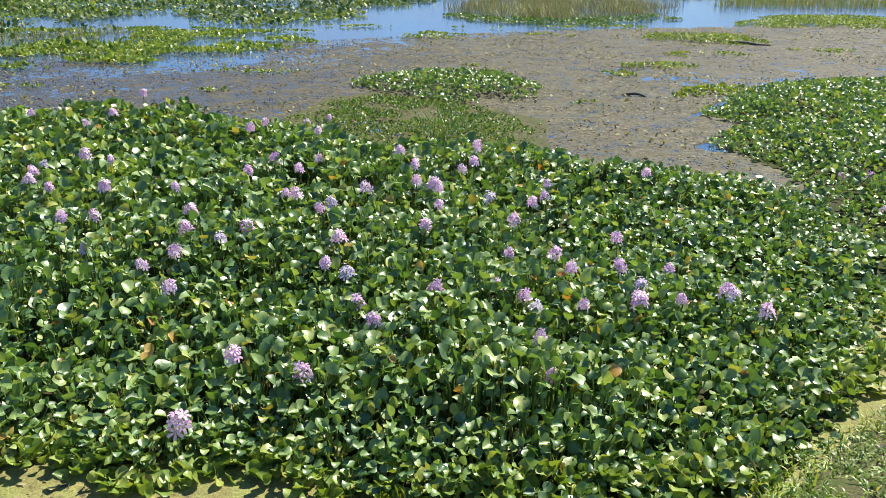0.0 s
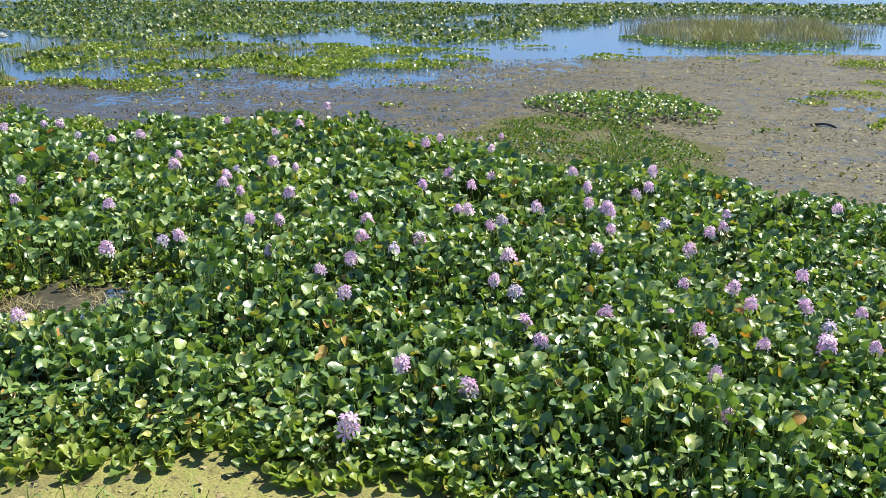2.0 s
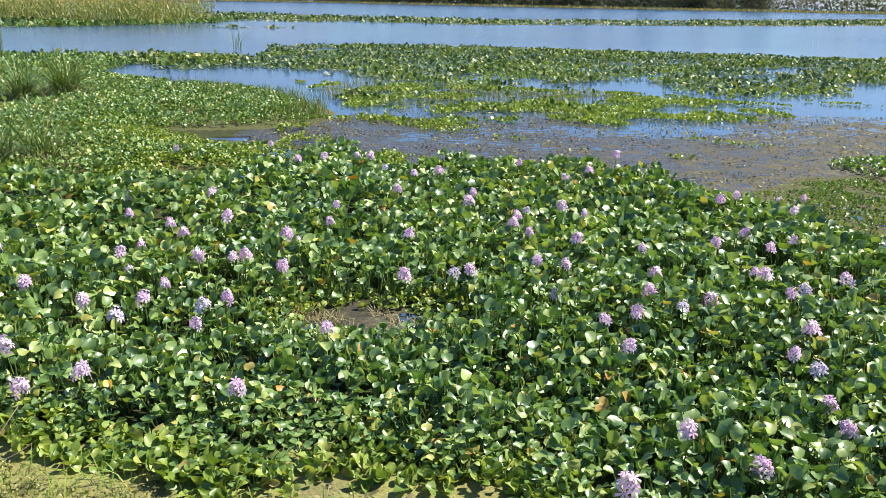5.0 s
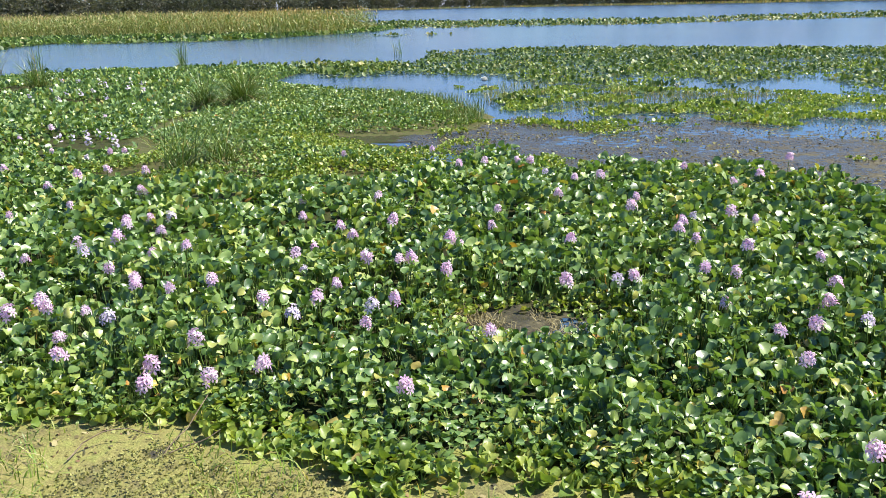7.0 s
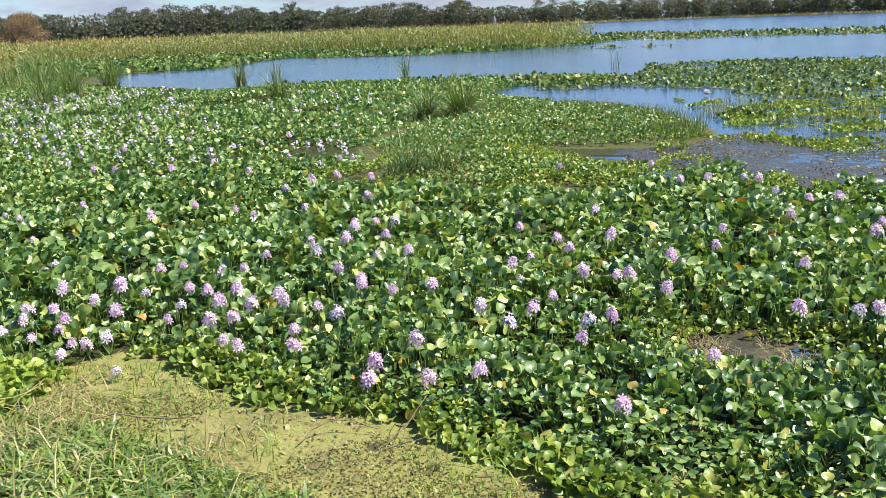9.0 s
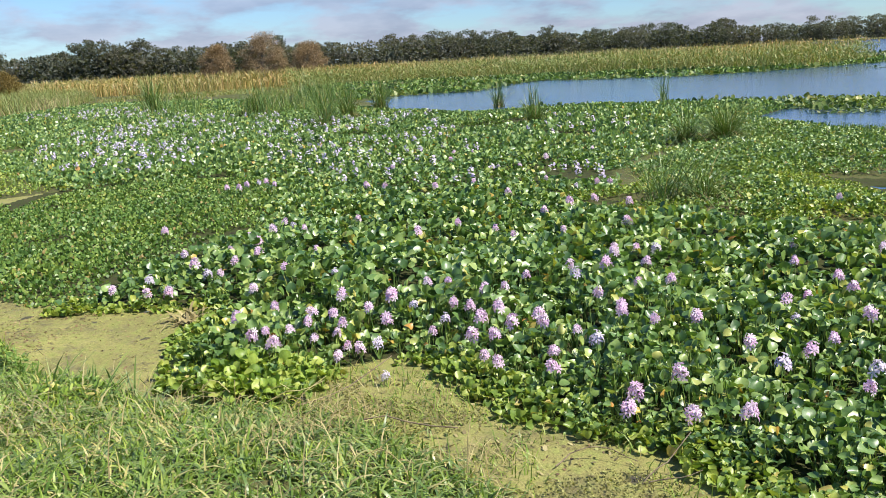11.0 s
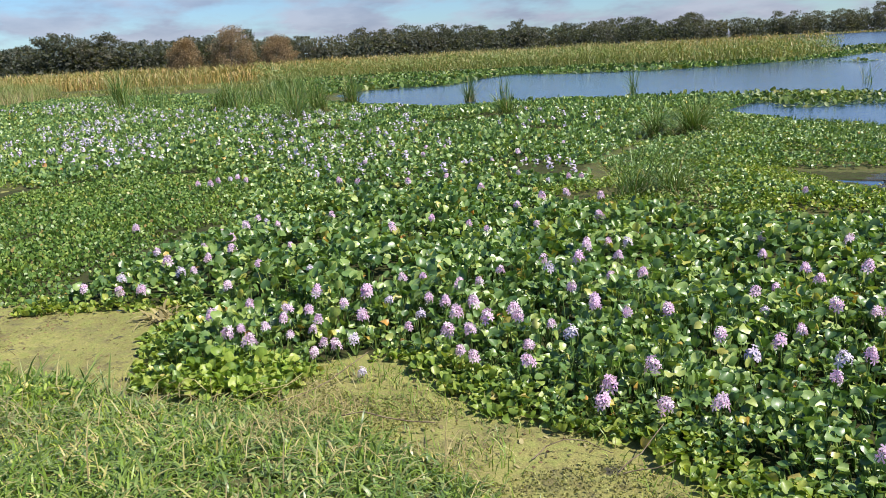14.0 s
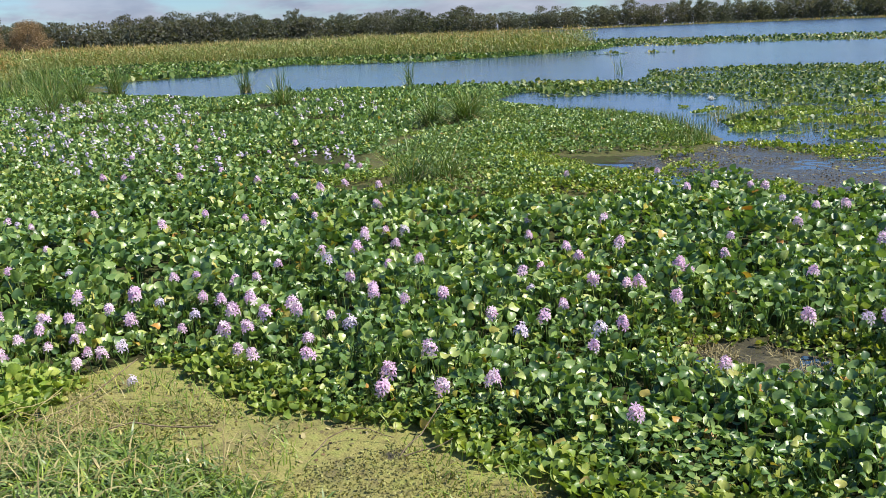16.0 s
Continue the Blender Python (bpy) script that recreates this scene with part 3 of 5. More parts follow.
def tube3(r0, r1, length):
    """A thin three-sided stalk along +y."""
    v, f = [], []
    for s, r in ((0, r0), (length, r1)):
        for k in range(3):
            a = k * 2.0944
            v.append((r * math.cos(a), s, r * math.sin(a)))
    for k in range(3):
        a, b = k, (k + 1) % 3
        f += [(a, b, b + 3), (a, b + 3, a + 3)]
    return np.array(v, float), np.array(f)


def turns(yaw, elev, roll):
    """Rotation matrices: lean by roll about the leaf's own axis, rise by elev, then turn by yaw."""
    cy, sy, ce_, se_, cr, sr = np.cos(yaw), np.sin(yaw), np.cos(elev), np.sin(elev), np.cos(roll), np.sin(roll)
    z, o = np.zeros_like(yaw), np.ones_like(yaw)

    def mat(*rows):
        return np.stack([np.stack(r, -1) for r in rows], -2)

    R1 = mat((cr, z, sr), (z, o, z), (-sr, z, cr))
    R2 = mat((o, z, z), (z, ce_, -se_), (z, se_, ce_))
    R3 = mat((cy, -sy, z), (sy, cy, z), (z, z, o))
    return R3 @ R2 @ R1


def strewn(template, pos, rot, scale):
    """Vertices and faces of a template set down at many places."""
    v, f = template
    scale = np.asarray(scale, float)
    if scale.ndim == 1:
        scale = np.repeat(scale[:, None], 3, 1)
    V = np.einsum("nij,nkj->nki", rot, v[None] * scale[:, None]) + pos[:, None]
    n, k = len(pos), len(v)
    F = f[None] + (np.arange(n) * k)[:, None, None]
    return V.reshape(-1, 3), F.reshape(-1, f.shape[1])


def joined(*meshes):
    V, F, o = [], [], 0
    for v, f in meshes:
        V.append(v)
        F.append(f + o)
        o += len(v)
    return np.concatenate(V), np.concatenate(F)


def stuff(name, mesh, mat, label, category, kind="stuff", parent=None):
    me = mesh_from(name, *mesh)
    me.materials.append(mat)
    ob = new(name, me)
    if parent is not None:
        ob.parent = parent
        return ob if not label else tagged(ob, label)
    return tagged(ob, label, category, kind=kind)


def part(name, mesh, mat, parent, label=""):
    me = mesh if isinstance(mesh, bpy.types.Mesh) else mesh_from(name, *mesh)
    if not me.materials:
        me.materials.append(mat)
    ob = new(name, me)
    ob.parent = parent
    return tagged(ob, label)


def spread(poly, step, grow=0.0):
    """Jittered points within an outline."""
    lo, hi = poly.min(0), poly.max(0)
    gx, gy = np.meshgrid(np.arange(lo[0], hi[0], step), np.arange(lo[1], hi[1], step))
    x = gx.ravel() + RNG.uniform(-0.5, 0.5, gx.size) * step
    y = gy.ravel() + RNG.uniform(-0.5, 0.5, gx.size) * step
    k = inside(poly, x, y)
    return x[k], y[k]


# ---- blooms' places ----
BLOOMS_A = [(5.11, 9.98), (4.33, 8.14), (4.06, 8.21), (3.92, 7.05), (1.94, 4.35), (1.84, 4.59), (1.78, 7.12), (1.77, 4.65), (1.52, 4.98), (1.45, 4.50), (1.33, 4.71), (1.28, 5.49), (1.24, 4.44), (1.20, 5.04), (0.88, 6.76), (0.87, 6.46), (0.84, 4.97), (0.84, 4.44), (0.79, 5.22), (0.70, 6.27), (0.60, 4.44), (0.60, 3.60), (0.58, 3.99), (0.54, 5.94), (0.52, 4.53), (0.44, 6.45), (0.44, 5.22), (0.35, 4.70), (0.28, 7.92), (0.26, 7.36), (0.16, 7.21), (-0.03, 6.18), (-0.04, 6.58), (-0.06, 4.66), (-0.13, 6.73), (-0.14, 5.75), (-0.25, 6.76), (-0.30, 7.25), (-0.30, 4.18), (-0.44, 7.74), (-0.48, 4.45), (-0.64, 4.82), (-0.65, 3.60), (-0.65, 6.63), (-0.67, 5.40)]
BLOOMS_B = [(-0.74, 4.97), (-0.86, 6.16), (-0.93, 6.00), (-1.04, 3.66), (-1.16, 7.37), (-1.17, 3.22), (-1.18, 6.34), (-1.26, 7.05), (-1.27, 6.36), (-1.35, 8.49), (-1.36, 5.57), (-1.53, 5.36), (-1.60, 7.35), (-1.63, 10.70), (-1.66, 4.50), (-1.72, 6.98), (-1.74, 9.90), (-1.75, 5.10), (-1.80, 5.58), (-1.88, 4.86), (-1.93, 5.94), (-1.97, 8.91), (-2.11, 8.56), (-2.21, 6.48), (-2.35, 5.06), (-2.57, 5.77), (-2.81, 6.41), (-2.84, 5.68), (-3.04, 7.17), (-3.17, 5.18), (-3.21, 6.32), (-3.32, 7.29), (-3.32, 5.27), (-3.33, 2.81), (-3.36, 3.71), (-3.45, 6.50), (-3.51, 6.77), (-3.55, 6.97), (-3.63, 5.06), (-3.66, 10.80), (-3.80, 9.21), (-3.88, 8.66), (-4.05, 5.66), (-4.12, 3.28), (-4.16, 2.45)]
BLOOMS_C = [(-4.20, 7.05), (-4.23, 11.23), (-4.29, 3.50), (-4.30, 3.73), (-4.34, 7.36), (-4.37, 2.26), (-4.39, 4.37), (-4.62, 3.06), (-4.68, 1.96), (-4.70, 3.40), (-4.70, 2.14), (-4.72, 2.43), (-4.75, 5.02), (-4.76, 9.16), (-4.77, 4.48), (-4.79, 3.65), (-4.84, 4.36), (-4.87, 5.60), (-4.99, 3.19), (-5.00, 5.05), (-5.08, 4.28), (-5.11, 7.01), (-5.21, 6.07), (-5.26, 3.69), (-5.29, 8.26), (-5.30, 1.78), (-5.43, 7.79), (-5.53, 1.91), (-5.53, 2.20), (-5.59, 3.13), (-5.62, 4.14), (-5.63, 4.59), (-5.68, 3.90), (-5.69, 1.48), (-5.70, 2.83), (-5.73, 5.16), (-5.74, 2.14), (-5.83, 1.43), (-5.87, 7.93), (-5.94, 4.70), (-5.97, 2.61), (-6.01, 1.60), (-6.01, 1.95), (-6.07, 0.74), (-6.08, 2.67)]
BLOOMS_D = [(-6.11, 1.75), (-6.20, 1.52), (-6.24, 1.98), (-6.43, 1.61), (-6.46, 2.68), (-6.47, 4.68), (-6.50, 1.77), (-6.51, 5.77), (-6.52, 8.41), (-6.52, 0.46), (-6.53, 3.41), (-6.56, 1.24), (-6.60, -0.03), (-6.60, 0.66), (-6.61, 0.81), (-6.61, 0.56), (-6.62, 8.32), (-6.63, 3.12), (-6.66, 1.60), (-6.67, 1.38), (-6.76, -0.24), (-6.76, -0.06), (-6.76, 0.29), (-6.80, 0.49), (-6.83, 0.14), (-6.84, 0.97), (-6.85, 1.48), (-6.91, 0.61), (-6.95, 8.00), (-6.97, 1.18), (-6.99, 0.31), (-6.99, 1.82), (-7.01, 2.06), (-7.04, 0.52), (-7.07, 2.78), (-7.07, 0.85), (-7.11, 3.50), (-7.14, 0.41), (-7.16, 5.19), (-7.16, 7.72), (-7.20, 1.04), (-7.20, -0.21), (-7.20, 3.14), (-7.21, 2.34), (-7.25, 1.09)]
BLOOMS_E = [(-7.28, 0.06), (-7.42, 0.62), (-7.42, 1.61), (-7.43, 1.45), (-7.46, 2.83), (-7.60, 3.98), (-7.65, 3.73), (-7.67, 3.46), (-7.77, 3.52), (-8.02, 4.23), (-8.18, 0.74), (-8.42, -0.06), (-8.57, 0.30), (-8.71, 9.00), (-8.87, 3.47), (-8.90, 4.33), (-8.98, 2.88), (-9.09, -0.89), (-9.19, -0.36), (-9.21, -1.09), (-9.26, -0.48), (-9.29, 0.73), (-9.36, -0.18), (-9.36, 2.85), (-9.37, -1.45), (-9.38, -1.03), (-9.50, 7.82), (-9.51, 0.12), (-9.51, -0.57), (-9.73, 1.91), (-9.79, -0.70), (-9.79, -0.16), (-9.94, 2.52), (-10.12, 0.14), (-10.13, 3.79), (-10.52, 0.02), (-10.57, 4.40), (-10.63, 0.74), (-10.79, 0.35), (-10.84, 1.47), (-10.85, 5.35), (-10.94, 0.69), (-11.24, 0.54), (-11.39, 5.13), (-11.79, 3.97)]
BLOOMS_F = [(-12.26, -0.98), (-12.59, 5.41), (-12.62, 6.09), (-12.72, 5.86), (-13.70, 5.36), (-13.87, 3.42), (-13.97, 4.13), (-14.45, 2.65), (-14.81, 2.45), (-14.86, -3.60), (-15.47, 5.60), (-15.60, 5.14), (-15.97, 0.87), (-16.07, 0.05), (-16.11, 0.24), (-16.26, 0.41), (-16.39, 0.61), (-16.46, 0.77), (-16.53, 6.62), (-17.11, 3.44), (-17.24, 8.03), (-17.29, 4.73), (-18.43, 5.62), (-18.67, 5.22)]


# ---- the water hyacinth mat ----
def rosette(x, y, size, height, leaves, template, stalks, rise=38):
    """Leaves of plants at x, y: blades on stalks that fan out from each base."""
    n = len(x) * leaves
    px, py = np.repeat(x, leaves), np.repeat(y, leaves)
    s, h = np.repeat(size, leaves), np.repeat(height, leaves)
    yaw = RNG.uniform(0, 2 * math.pi, n)
    young = RNG.rand(n)
    out = s * (0.15 + 1.0 * RNG.rand(n))
    top = h * (0.45 + 0.55 * young)
    bx, by = px - np.sin(yaw) * out, py + np.cos(yaw) * out
    tip = np.stack([bx, by, top], 1)
    elev = np.radians(RNG.normal(rise, 27, n) + 8 * young)
    rot = turns(yaw + RNG.normal(0, 0.6, n), elev, RNG.normal(0, 0.6, n))
    size_leaf = s * RNG.uniform(0.62, 1.2, n)
    wide = size_leaf * RNG.uniform(0.9, 1.12, n)
    dims = np.stack([wide, size_leaf, size_leaf * RNG.uniform(0.7, 1.4, n)], 1)
    if isinstance(template, list):
        kind = RNG.randint(0, len(template), n)
        blades = joined(*[strewn(shape, tip[kind == k], rot[kind == k], dims[kind == k]) for k, shape in enumerate(template)])
    else:
        blades = strewn(template, tip, rot, dims)
    if not stalks:
        return [blades]
    foot = np.stack([px, py, np.full(n, 0.0)], 1)
    d = tip - foot
    L = np.linalg.norm(d, axis=1)
    stem_yaw, stem_el = np.arctan2(-d[:, 0], d[:, 1]), np.arcsin(d[:, 2] / L)
    return [blades, strewn(tube3(0.007, 0.004, 1.0), foot, turns(stem_yaw, stem_el, np.zeros(n)), np.stack([np.ones(n), L, np.ones(n)], 1))]


def mat_size(x, y):
    """Leaf width and canopy height: lower towards the edges and in the thin stand on one side."""
    thin = np.clip((x - 0.4) / 1.6, 0, 1) * np.clip((9 - y) / 3, 0.6, 1)
    back = np.clip((np.hypot(x, y) - 5.5) / 3.0, 0, 1) * (1 - thin)
    size = (0.068 + 0.024 * back) * (1 - 0.2 * thin)
    lump = wobble(x, y, 0.8, 1) * 0.6 + wobble(x, y, 0.35, 2) * 0.4
    lump = np.clip((lump - 0.5) * 1.7 + 0.5, 0, 1)
    height = (0.13 + 0.27 * lump + 0.05 * back) * (1 - 0.45 * thin)
    edge = np.clip(depth_in(MAT, x, y) / 0.65, 0, 1)
    gap = np.clip((hole(x, y) - 0.95) / 2.2, 0, 1)
    k = np.minimum(0.3 + 0.7 * edge, 0.22 + 0.78 * gap)
    return size * (0.66 + 0.34 * np.minimum(edge, gap)), height * k


x, y = spread(MAT, 0.1)
keep = (hole(x, y) > 1.2 + 0.9 * RNG.rand(len(x))) & (wobble(x, y, 0.42, 5) > 0.10) & (depth_in(MAT, x, y) > 0.07)
x, y = x[keep], y[keep]
NEAR_FRONT = (np.hypot(x, y) < 5.2) & (depth_in(MAT, x, y) < 0.55) & (x < 1.2)
NEAR_FRONT &= np.cumsum(NEAR_FRONT) <= 300
size, height = mat_size(x, y)
rest = ~NEAR_FRONT
rest &= RNG.rand(len(x)) < np.interp(np.hypot(x, y), [5.0, 7.0, 8.5], [1, 0.62, 0.5])
far = rest & (np.hypot(x, y) > 8.5)
mid = rest & ~far
stuff("hyacinth_mat", joined(*rosette(x[mid], y[mid], size[mid], height[mid], 6, LEAVES, True, 46)), HYACINTH,
      "dense glossy green water hyacinth leaves covering the water", "water hyacinth")
stuff("hyacinth_mat", joined(*rosette(x[far], y[far], size[far], height[far], 7, SMALL_LEAVES, False, 58)), HYACINTH,
      "dense glossy green water hyacinth leaves by the open mudflat", "water hyacinth")
FRONT_PLANTS = list(zip(x[NEAR_FRONT], y[NEAR_FRONT], size[NEAR_FRONT], height[NEAR_FRONT]))

x, y = spread(outline((0.6, 2.75), (1.5, 3.05), (1.9, 3.6), (2.3, 4.3), (2.8, 5.2), (3.3, 5.8), (3.6, 7.6), (2.0, 8.4), (1.2, 7.0), (0.4, 4.5)), 0.115)
stuff("hyacinth_mat", joined(*rosette(x, y, np.full(len(x), 0.06), 0.10 + 0.12 * wobble(x, y, 0.5, 4), 6, SMALL_LEAVES, False, 30)), HYACINTH,
      "low glossy water hyacinth leaves thinning towards the shore", "water hyacinth")

# the stand beyond, towards the far channel
x, y = spread(LEFT_FIELD, 0.175)
keep = (wobble(x, y, 1.6, 3) > 0.24) & (hole(x, y) > 1.1) & (RNG.rand(len(x)) < np.interp(np.hypot(x, y), [20, 30, 45, 70], [1, 0.8, 0.5, 0.28]))
x, y = x[keep], y[keep]
size = 0.085 * np.interp(np.hypot(x, y), [20, 30, 45, 70], [1, 1.0, 1.2, 1.7]) * RNG.uniform(0.85, 1.15, len(x))
height = (0.12 + 0.2 * wobble(x, y, 1.2, 2)) * np.clip(depth_in(LEFT_FIELD, x, y) / 2.5 + 0.3, 0.3, 1)
near = np.hypot(x, y) < 21
stuff("hyacinth_mat", joined(*rosette(x[near], y[near], size[near], height[near], 5, SMALL_LEAVES, False, 60)), HYACINTH,
      "water hyacinth leaves spreading past the sedge tufts", "water hyacinth")
near = ~near
stuff("hyacinth_mat", joined(*rosette(x[near], y[near], size[near] * 1.1, height[near], 5, TINY_LEAF, False, 60)), HYACINTH,
      "distant water hyacinth leaves spread towards the reeds", "water hyacinth")
x, y = spread(RIGHT_LOW, 0.105)
x, y = x[wobble(x, y, 0.5, 4) > 0.16], y[wobble(x, y, 0.5, 4) > 0.16]
thick = np.clip(depth_in(RIGHT_LOW, x, y) / 0.8, 0.3, 1)
stuff("hyacinth_mat", joined(*rosette(x, y, 0.062 * (0.7 + 0.3 * thick), 0.20 * thick, 6, SMALL_LEAVES, False, 46)), HYACINTH,
      "low sunlit water hyacinth leaves beside the brown mudflat", "water hyacinth")


# ---- low and fine floating plants ----
def low_patch(name, poly, step, leaf, rise, leaves, mat, label, template=SMALL_LEAVES, gaps=0.25, lump=0.6, category="water plants", rag=0.0):
    x, y = spread(poly, step)
    d = depth_in(poly, x, y)
    k = (wobble(x, y, lump, 5) > gaps) & (d > 0.5 * wobble(x, y, 0.5, 3) - 0.1) & (hole(x, y) > 0.9)
    if rag:
        k &= d > rag * (wobble(x, y, 1.1, 1) * 0.7 + wobble(x, y, 0.4, 2) * 0.3 - 0.2)
    x, y, d = x[k], y[k], d[k]
    thick = np.clip(d / 0.7, 0.35, 1)
    stuff(name, joined(*rosette(x, y, leaf * (0.7 + 0.3 * thick), rise * thick, leaves, template, False, 50)), mat, label, category)


x, y = spread(outline(*[(p[0], p[1] - 0.42) for p in FRONT], *[(p[0], p[1] + 0.3) for p in reversed(FRONT)]), 0.075)
k = (depth_in(MAT, x, y) > -0.24 * wobble(x, y, 0.4, 6) ** 2 + 0.01) & (depth_in(MAT, x, y) < 0.35) & (depth_in(BANK, x, y) < -0.05)
x, y = x[k], y[k]
stuff("floating_plants", joined(*rosette(x, y, np.full(len(x), 0.06), (0.05 + 0.14 * wobble(x, y, 0.3, 2)) * np.clip(0.55 + 2 * depth_in(MAT, x, y), 0.35, 1), 6, LEAVES, False)), FRINGE, "yellow-green young hyacinth leaves fringing the mud", "water plants")
x, y = spread(outline((-4.9, 4.0), (-2.6, 3.9), (-2.6, 5.5), (-4.9, 5.5)), 0.075)
k = (hole(x, y) > 0.85 + 0.35 * RNG.rand(len(x))) & (hole(x, y) < 2.7)
x, y = x[k], y[k]
stuff("floating_plants", joined(*rosette(x, y, np.full(len(x), 0.045), 0.04 + 0.12 * wobble(x, y, 0.3, 2) * np.clip(hole(x, y) - 0.7, 0.2, 1), 5, SMALL_LEAVES, False)), FRINGE, "stunted yellow-green leaves round a muddy gap in the mat", "water plants")
low_patch("floating_plants", outline((-5.95, 0.0), (-6.3, 0.35), (-6.7, 0.4), (-7.1, 0.0), (-7.1, -0.6), (-6.6, -0.8), (-6.0, -0.45)), 0.1, 0.09, 0.36, 6, BACKLIT_LIME, "bright lime-green young hyacinth clump at the mud's edge", LEAVES, gaps=0.05)
low_patch("floating_plants", ISLE, 0.11, 0.06, 0.22, 6, HYACINTH, "bright green island of young water hyacinth in brown mud", gaps=0.1)
low_patch("floating_plants", RIGHT_ISLE, 0.14, 0.07, 0.14, 5, FRINGE, "low green patch of floating plants in brown mud", gaps=0.15)
low_patch("floating_plants", SHELF, 0.15, 0.06, 0.2, 6, HYACINTH, "green carpet of low floating plants at the pool", gaps=0.3, lump=0.7, rag=1.5)
low_patch("floating_plants", SHELF, 0.15, 0.05, 0.12, 6, FINE, "fine green floating plants at the pool", gaps=0.15, lump=0.5, rag=0.8)
low_patch("floating_plants", FINE_ZONE, 0.066, 0.048, 0.10, 3, FINE, "dark green carpet of fine floating leaves", TINY_LEAF, gaps=0.08, lump=0.5)


def strip(cx, cy, length, width, turn):
    """An uneven oval outline."""
    pts = []
    for k in range(14):
        a = k * 2 * math.pi / 14
        r = 0.75 + 0.4 * RNG.rand()
        u, v = length / 2 * math.cos(a) * r, width / 2 * math.sin(a) * r
        pts.append((cx + u * math.cos(turn) - v * math.sin(turn), cy + u * math.sin(turn) + v * math.cos(turn)))
    return np.array(pts)


PATCHES = [(-3.8, 15.0, 2.4, 0.5, 0.1), (-3.4, 17.5, 0.6, 0.3, 0), (-3.7, 13.0, 0.7, 0.4, 0.1), (-0.6, 21.2, 2.6, 1.6, 0.1), (-7.7, 15.0, 1.6, 0.6, 0), (-6.9, 13.1, 0.9, 0.3, 0),
           (3.1, 15.4, 1.0, 1.0, 0.3), (2.0, 12.4, 0.6, 0.35, 0), (6.3, 21.5, 3.0, 3.0, 0.1), (4.0, 16.6, 2.4, 1.0, 0.2), (5.4, 18.4, 2.6, 1.0, 0.2), (8.6, 19.4, 2.2, 0.9, 0.1), (2.6, 21.8, 2.4, 0.9, 0.1), (0.2, 16.2, 0.7, 0.4, 0), (4.6, 24.2, 3.0, 1.0, 0.1), (11.5, 26.5, 6.5, 4.6, 0.3),
           (-8.4, 13.6, 1.8, 1.3, 0.7), (-7.6, 14.9, 1.2, 0.35, 0.3), (-7.5, 17.0, 3.0, 0.8, 0.3), (-5.0, 21.6, 4.0, 0.9, 0.1), (-9.5, 16.4, 2.6, 0.8, 0.4), (-2.2, 23.4, 3.4, 0.9, 0.2), (-10.8, 13.2, 1.6, 0.9, 0.5), (0.8, 23.4, 2.0, 0.6, 0.1), (-11.0, 15.2, 1.2, 0.6, 0.5), (-6.4, 19.8, 3.0, 1.6, 0.2), (3.2, 24.0, 2.4, 0.8, 0.2), (-12.5, 18.0, 2.0, 0.7, 0.6)]
for cx, cy, length, width, turn in PATCHES:
    low_patch("floating_plants", strip(cx, cy, length, width, turn), 0.12, 0.055, 0.11, 5, FRINGE, "small bright green patch of floating plants on shallow water", gaps=0.3, lump=0.35)
low_patch("floating_plants", outline((-13, 8.3), (-9.4, 6.7), (-8.2, 8.6), (-8.4, 10.0), (-9.3, 11.4), (-10.6, 12.4), (-11.6, 11.2), (-10.2, 10.5), (-9.9, 9.8), (-11.2, 9.2), (-12.4, 9.6)), 0.12, 0.056, 0.17, 6, FRINGE, "light green low plants between the mat and the pool", gaps=0.2, rag=0.7)
low_patch("floating_plants", outline((-7.7, 8.2), (-8.8, 9.4), (-7.6, 10.6), (-6.6, 10.0), (-5.6, 10.6), (-4.0, 11.0), (-2.6, 10.7), (-2.8, 10.2), (-4.2, 10.3), (-5.7, 9.9), (-6.7, 9.0)), 0.12, 0.065, 0.16, 5, FRINGE, "light green young leaves along the far edge of the mat", gaps=0.1)
low_patch("floating_plants", LILIES, 0.3, 0.075, 0.08, 4, FRINGE, "yellow-green floating plants among lily pads", TINY_LEAF, gaps=0.58, lump=1.8)
low_patch("floating_plants", outline((-14.5, 16), (-11, 14), (-10, 12.5), (-6, 15), (-3, 19), (-3.5, 21.5), (-7, 22.5), (-12.4, 21.2), (-17, 18.8)), 0.13, 0.07, 0.06, 5, FRINGE, "broken patches of floating plants on shallow water", TINY_LEAF, gaps=0.56, lump=0.8)
low_patch("floating_plants", outline((-0.8, 27), (0.4, 25.4), (1.8, 24.6), (4.0, 24.6), (7.2, 27), (6.4, 28.4), (3.2, 26.2), (1.4, 26.4), (0.2, 28)), 0.14, 0.07, 0.1, 5, FINE, "green floating plants at the foot of the reed island", gaps=0.3, lump=0.7)
low_patch("floating_plants", TAN, 0.1, 0.06, 0.06, 4, FRINGE, "sparse yellow-green weeds on the damp margin", TINY_LEAF, gaps=0.45, lump=0.7)
low_patch("floating_plants", LEFT_FIELD, 0.25, 0.075, 0.07, 4, FINE, "yellow-green low plants between distant hyacinths", TINY_LEAF, gaps=0.25, lump=1.2)
low_patch("floating_plants", outline((-18, 9.6), (-15, 8.2), (-13.4, 6.4), (-13.6, 4.8), (-10.4, 5.2), (-9.0, 6.6), (-8.6, 8.6), (-10.2, 9.6), (-11.8, 10.0), (-14, 11.4), (-17.4, 12)), 0.09, 0.048, 0.10, 5, FRINGE, "yellow-green low weeds round the sedge tufts", gaps=0.34, lump=0.8)
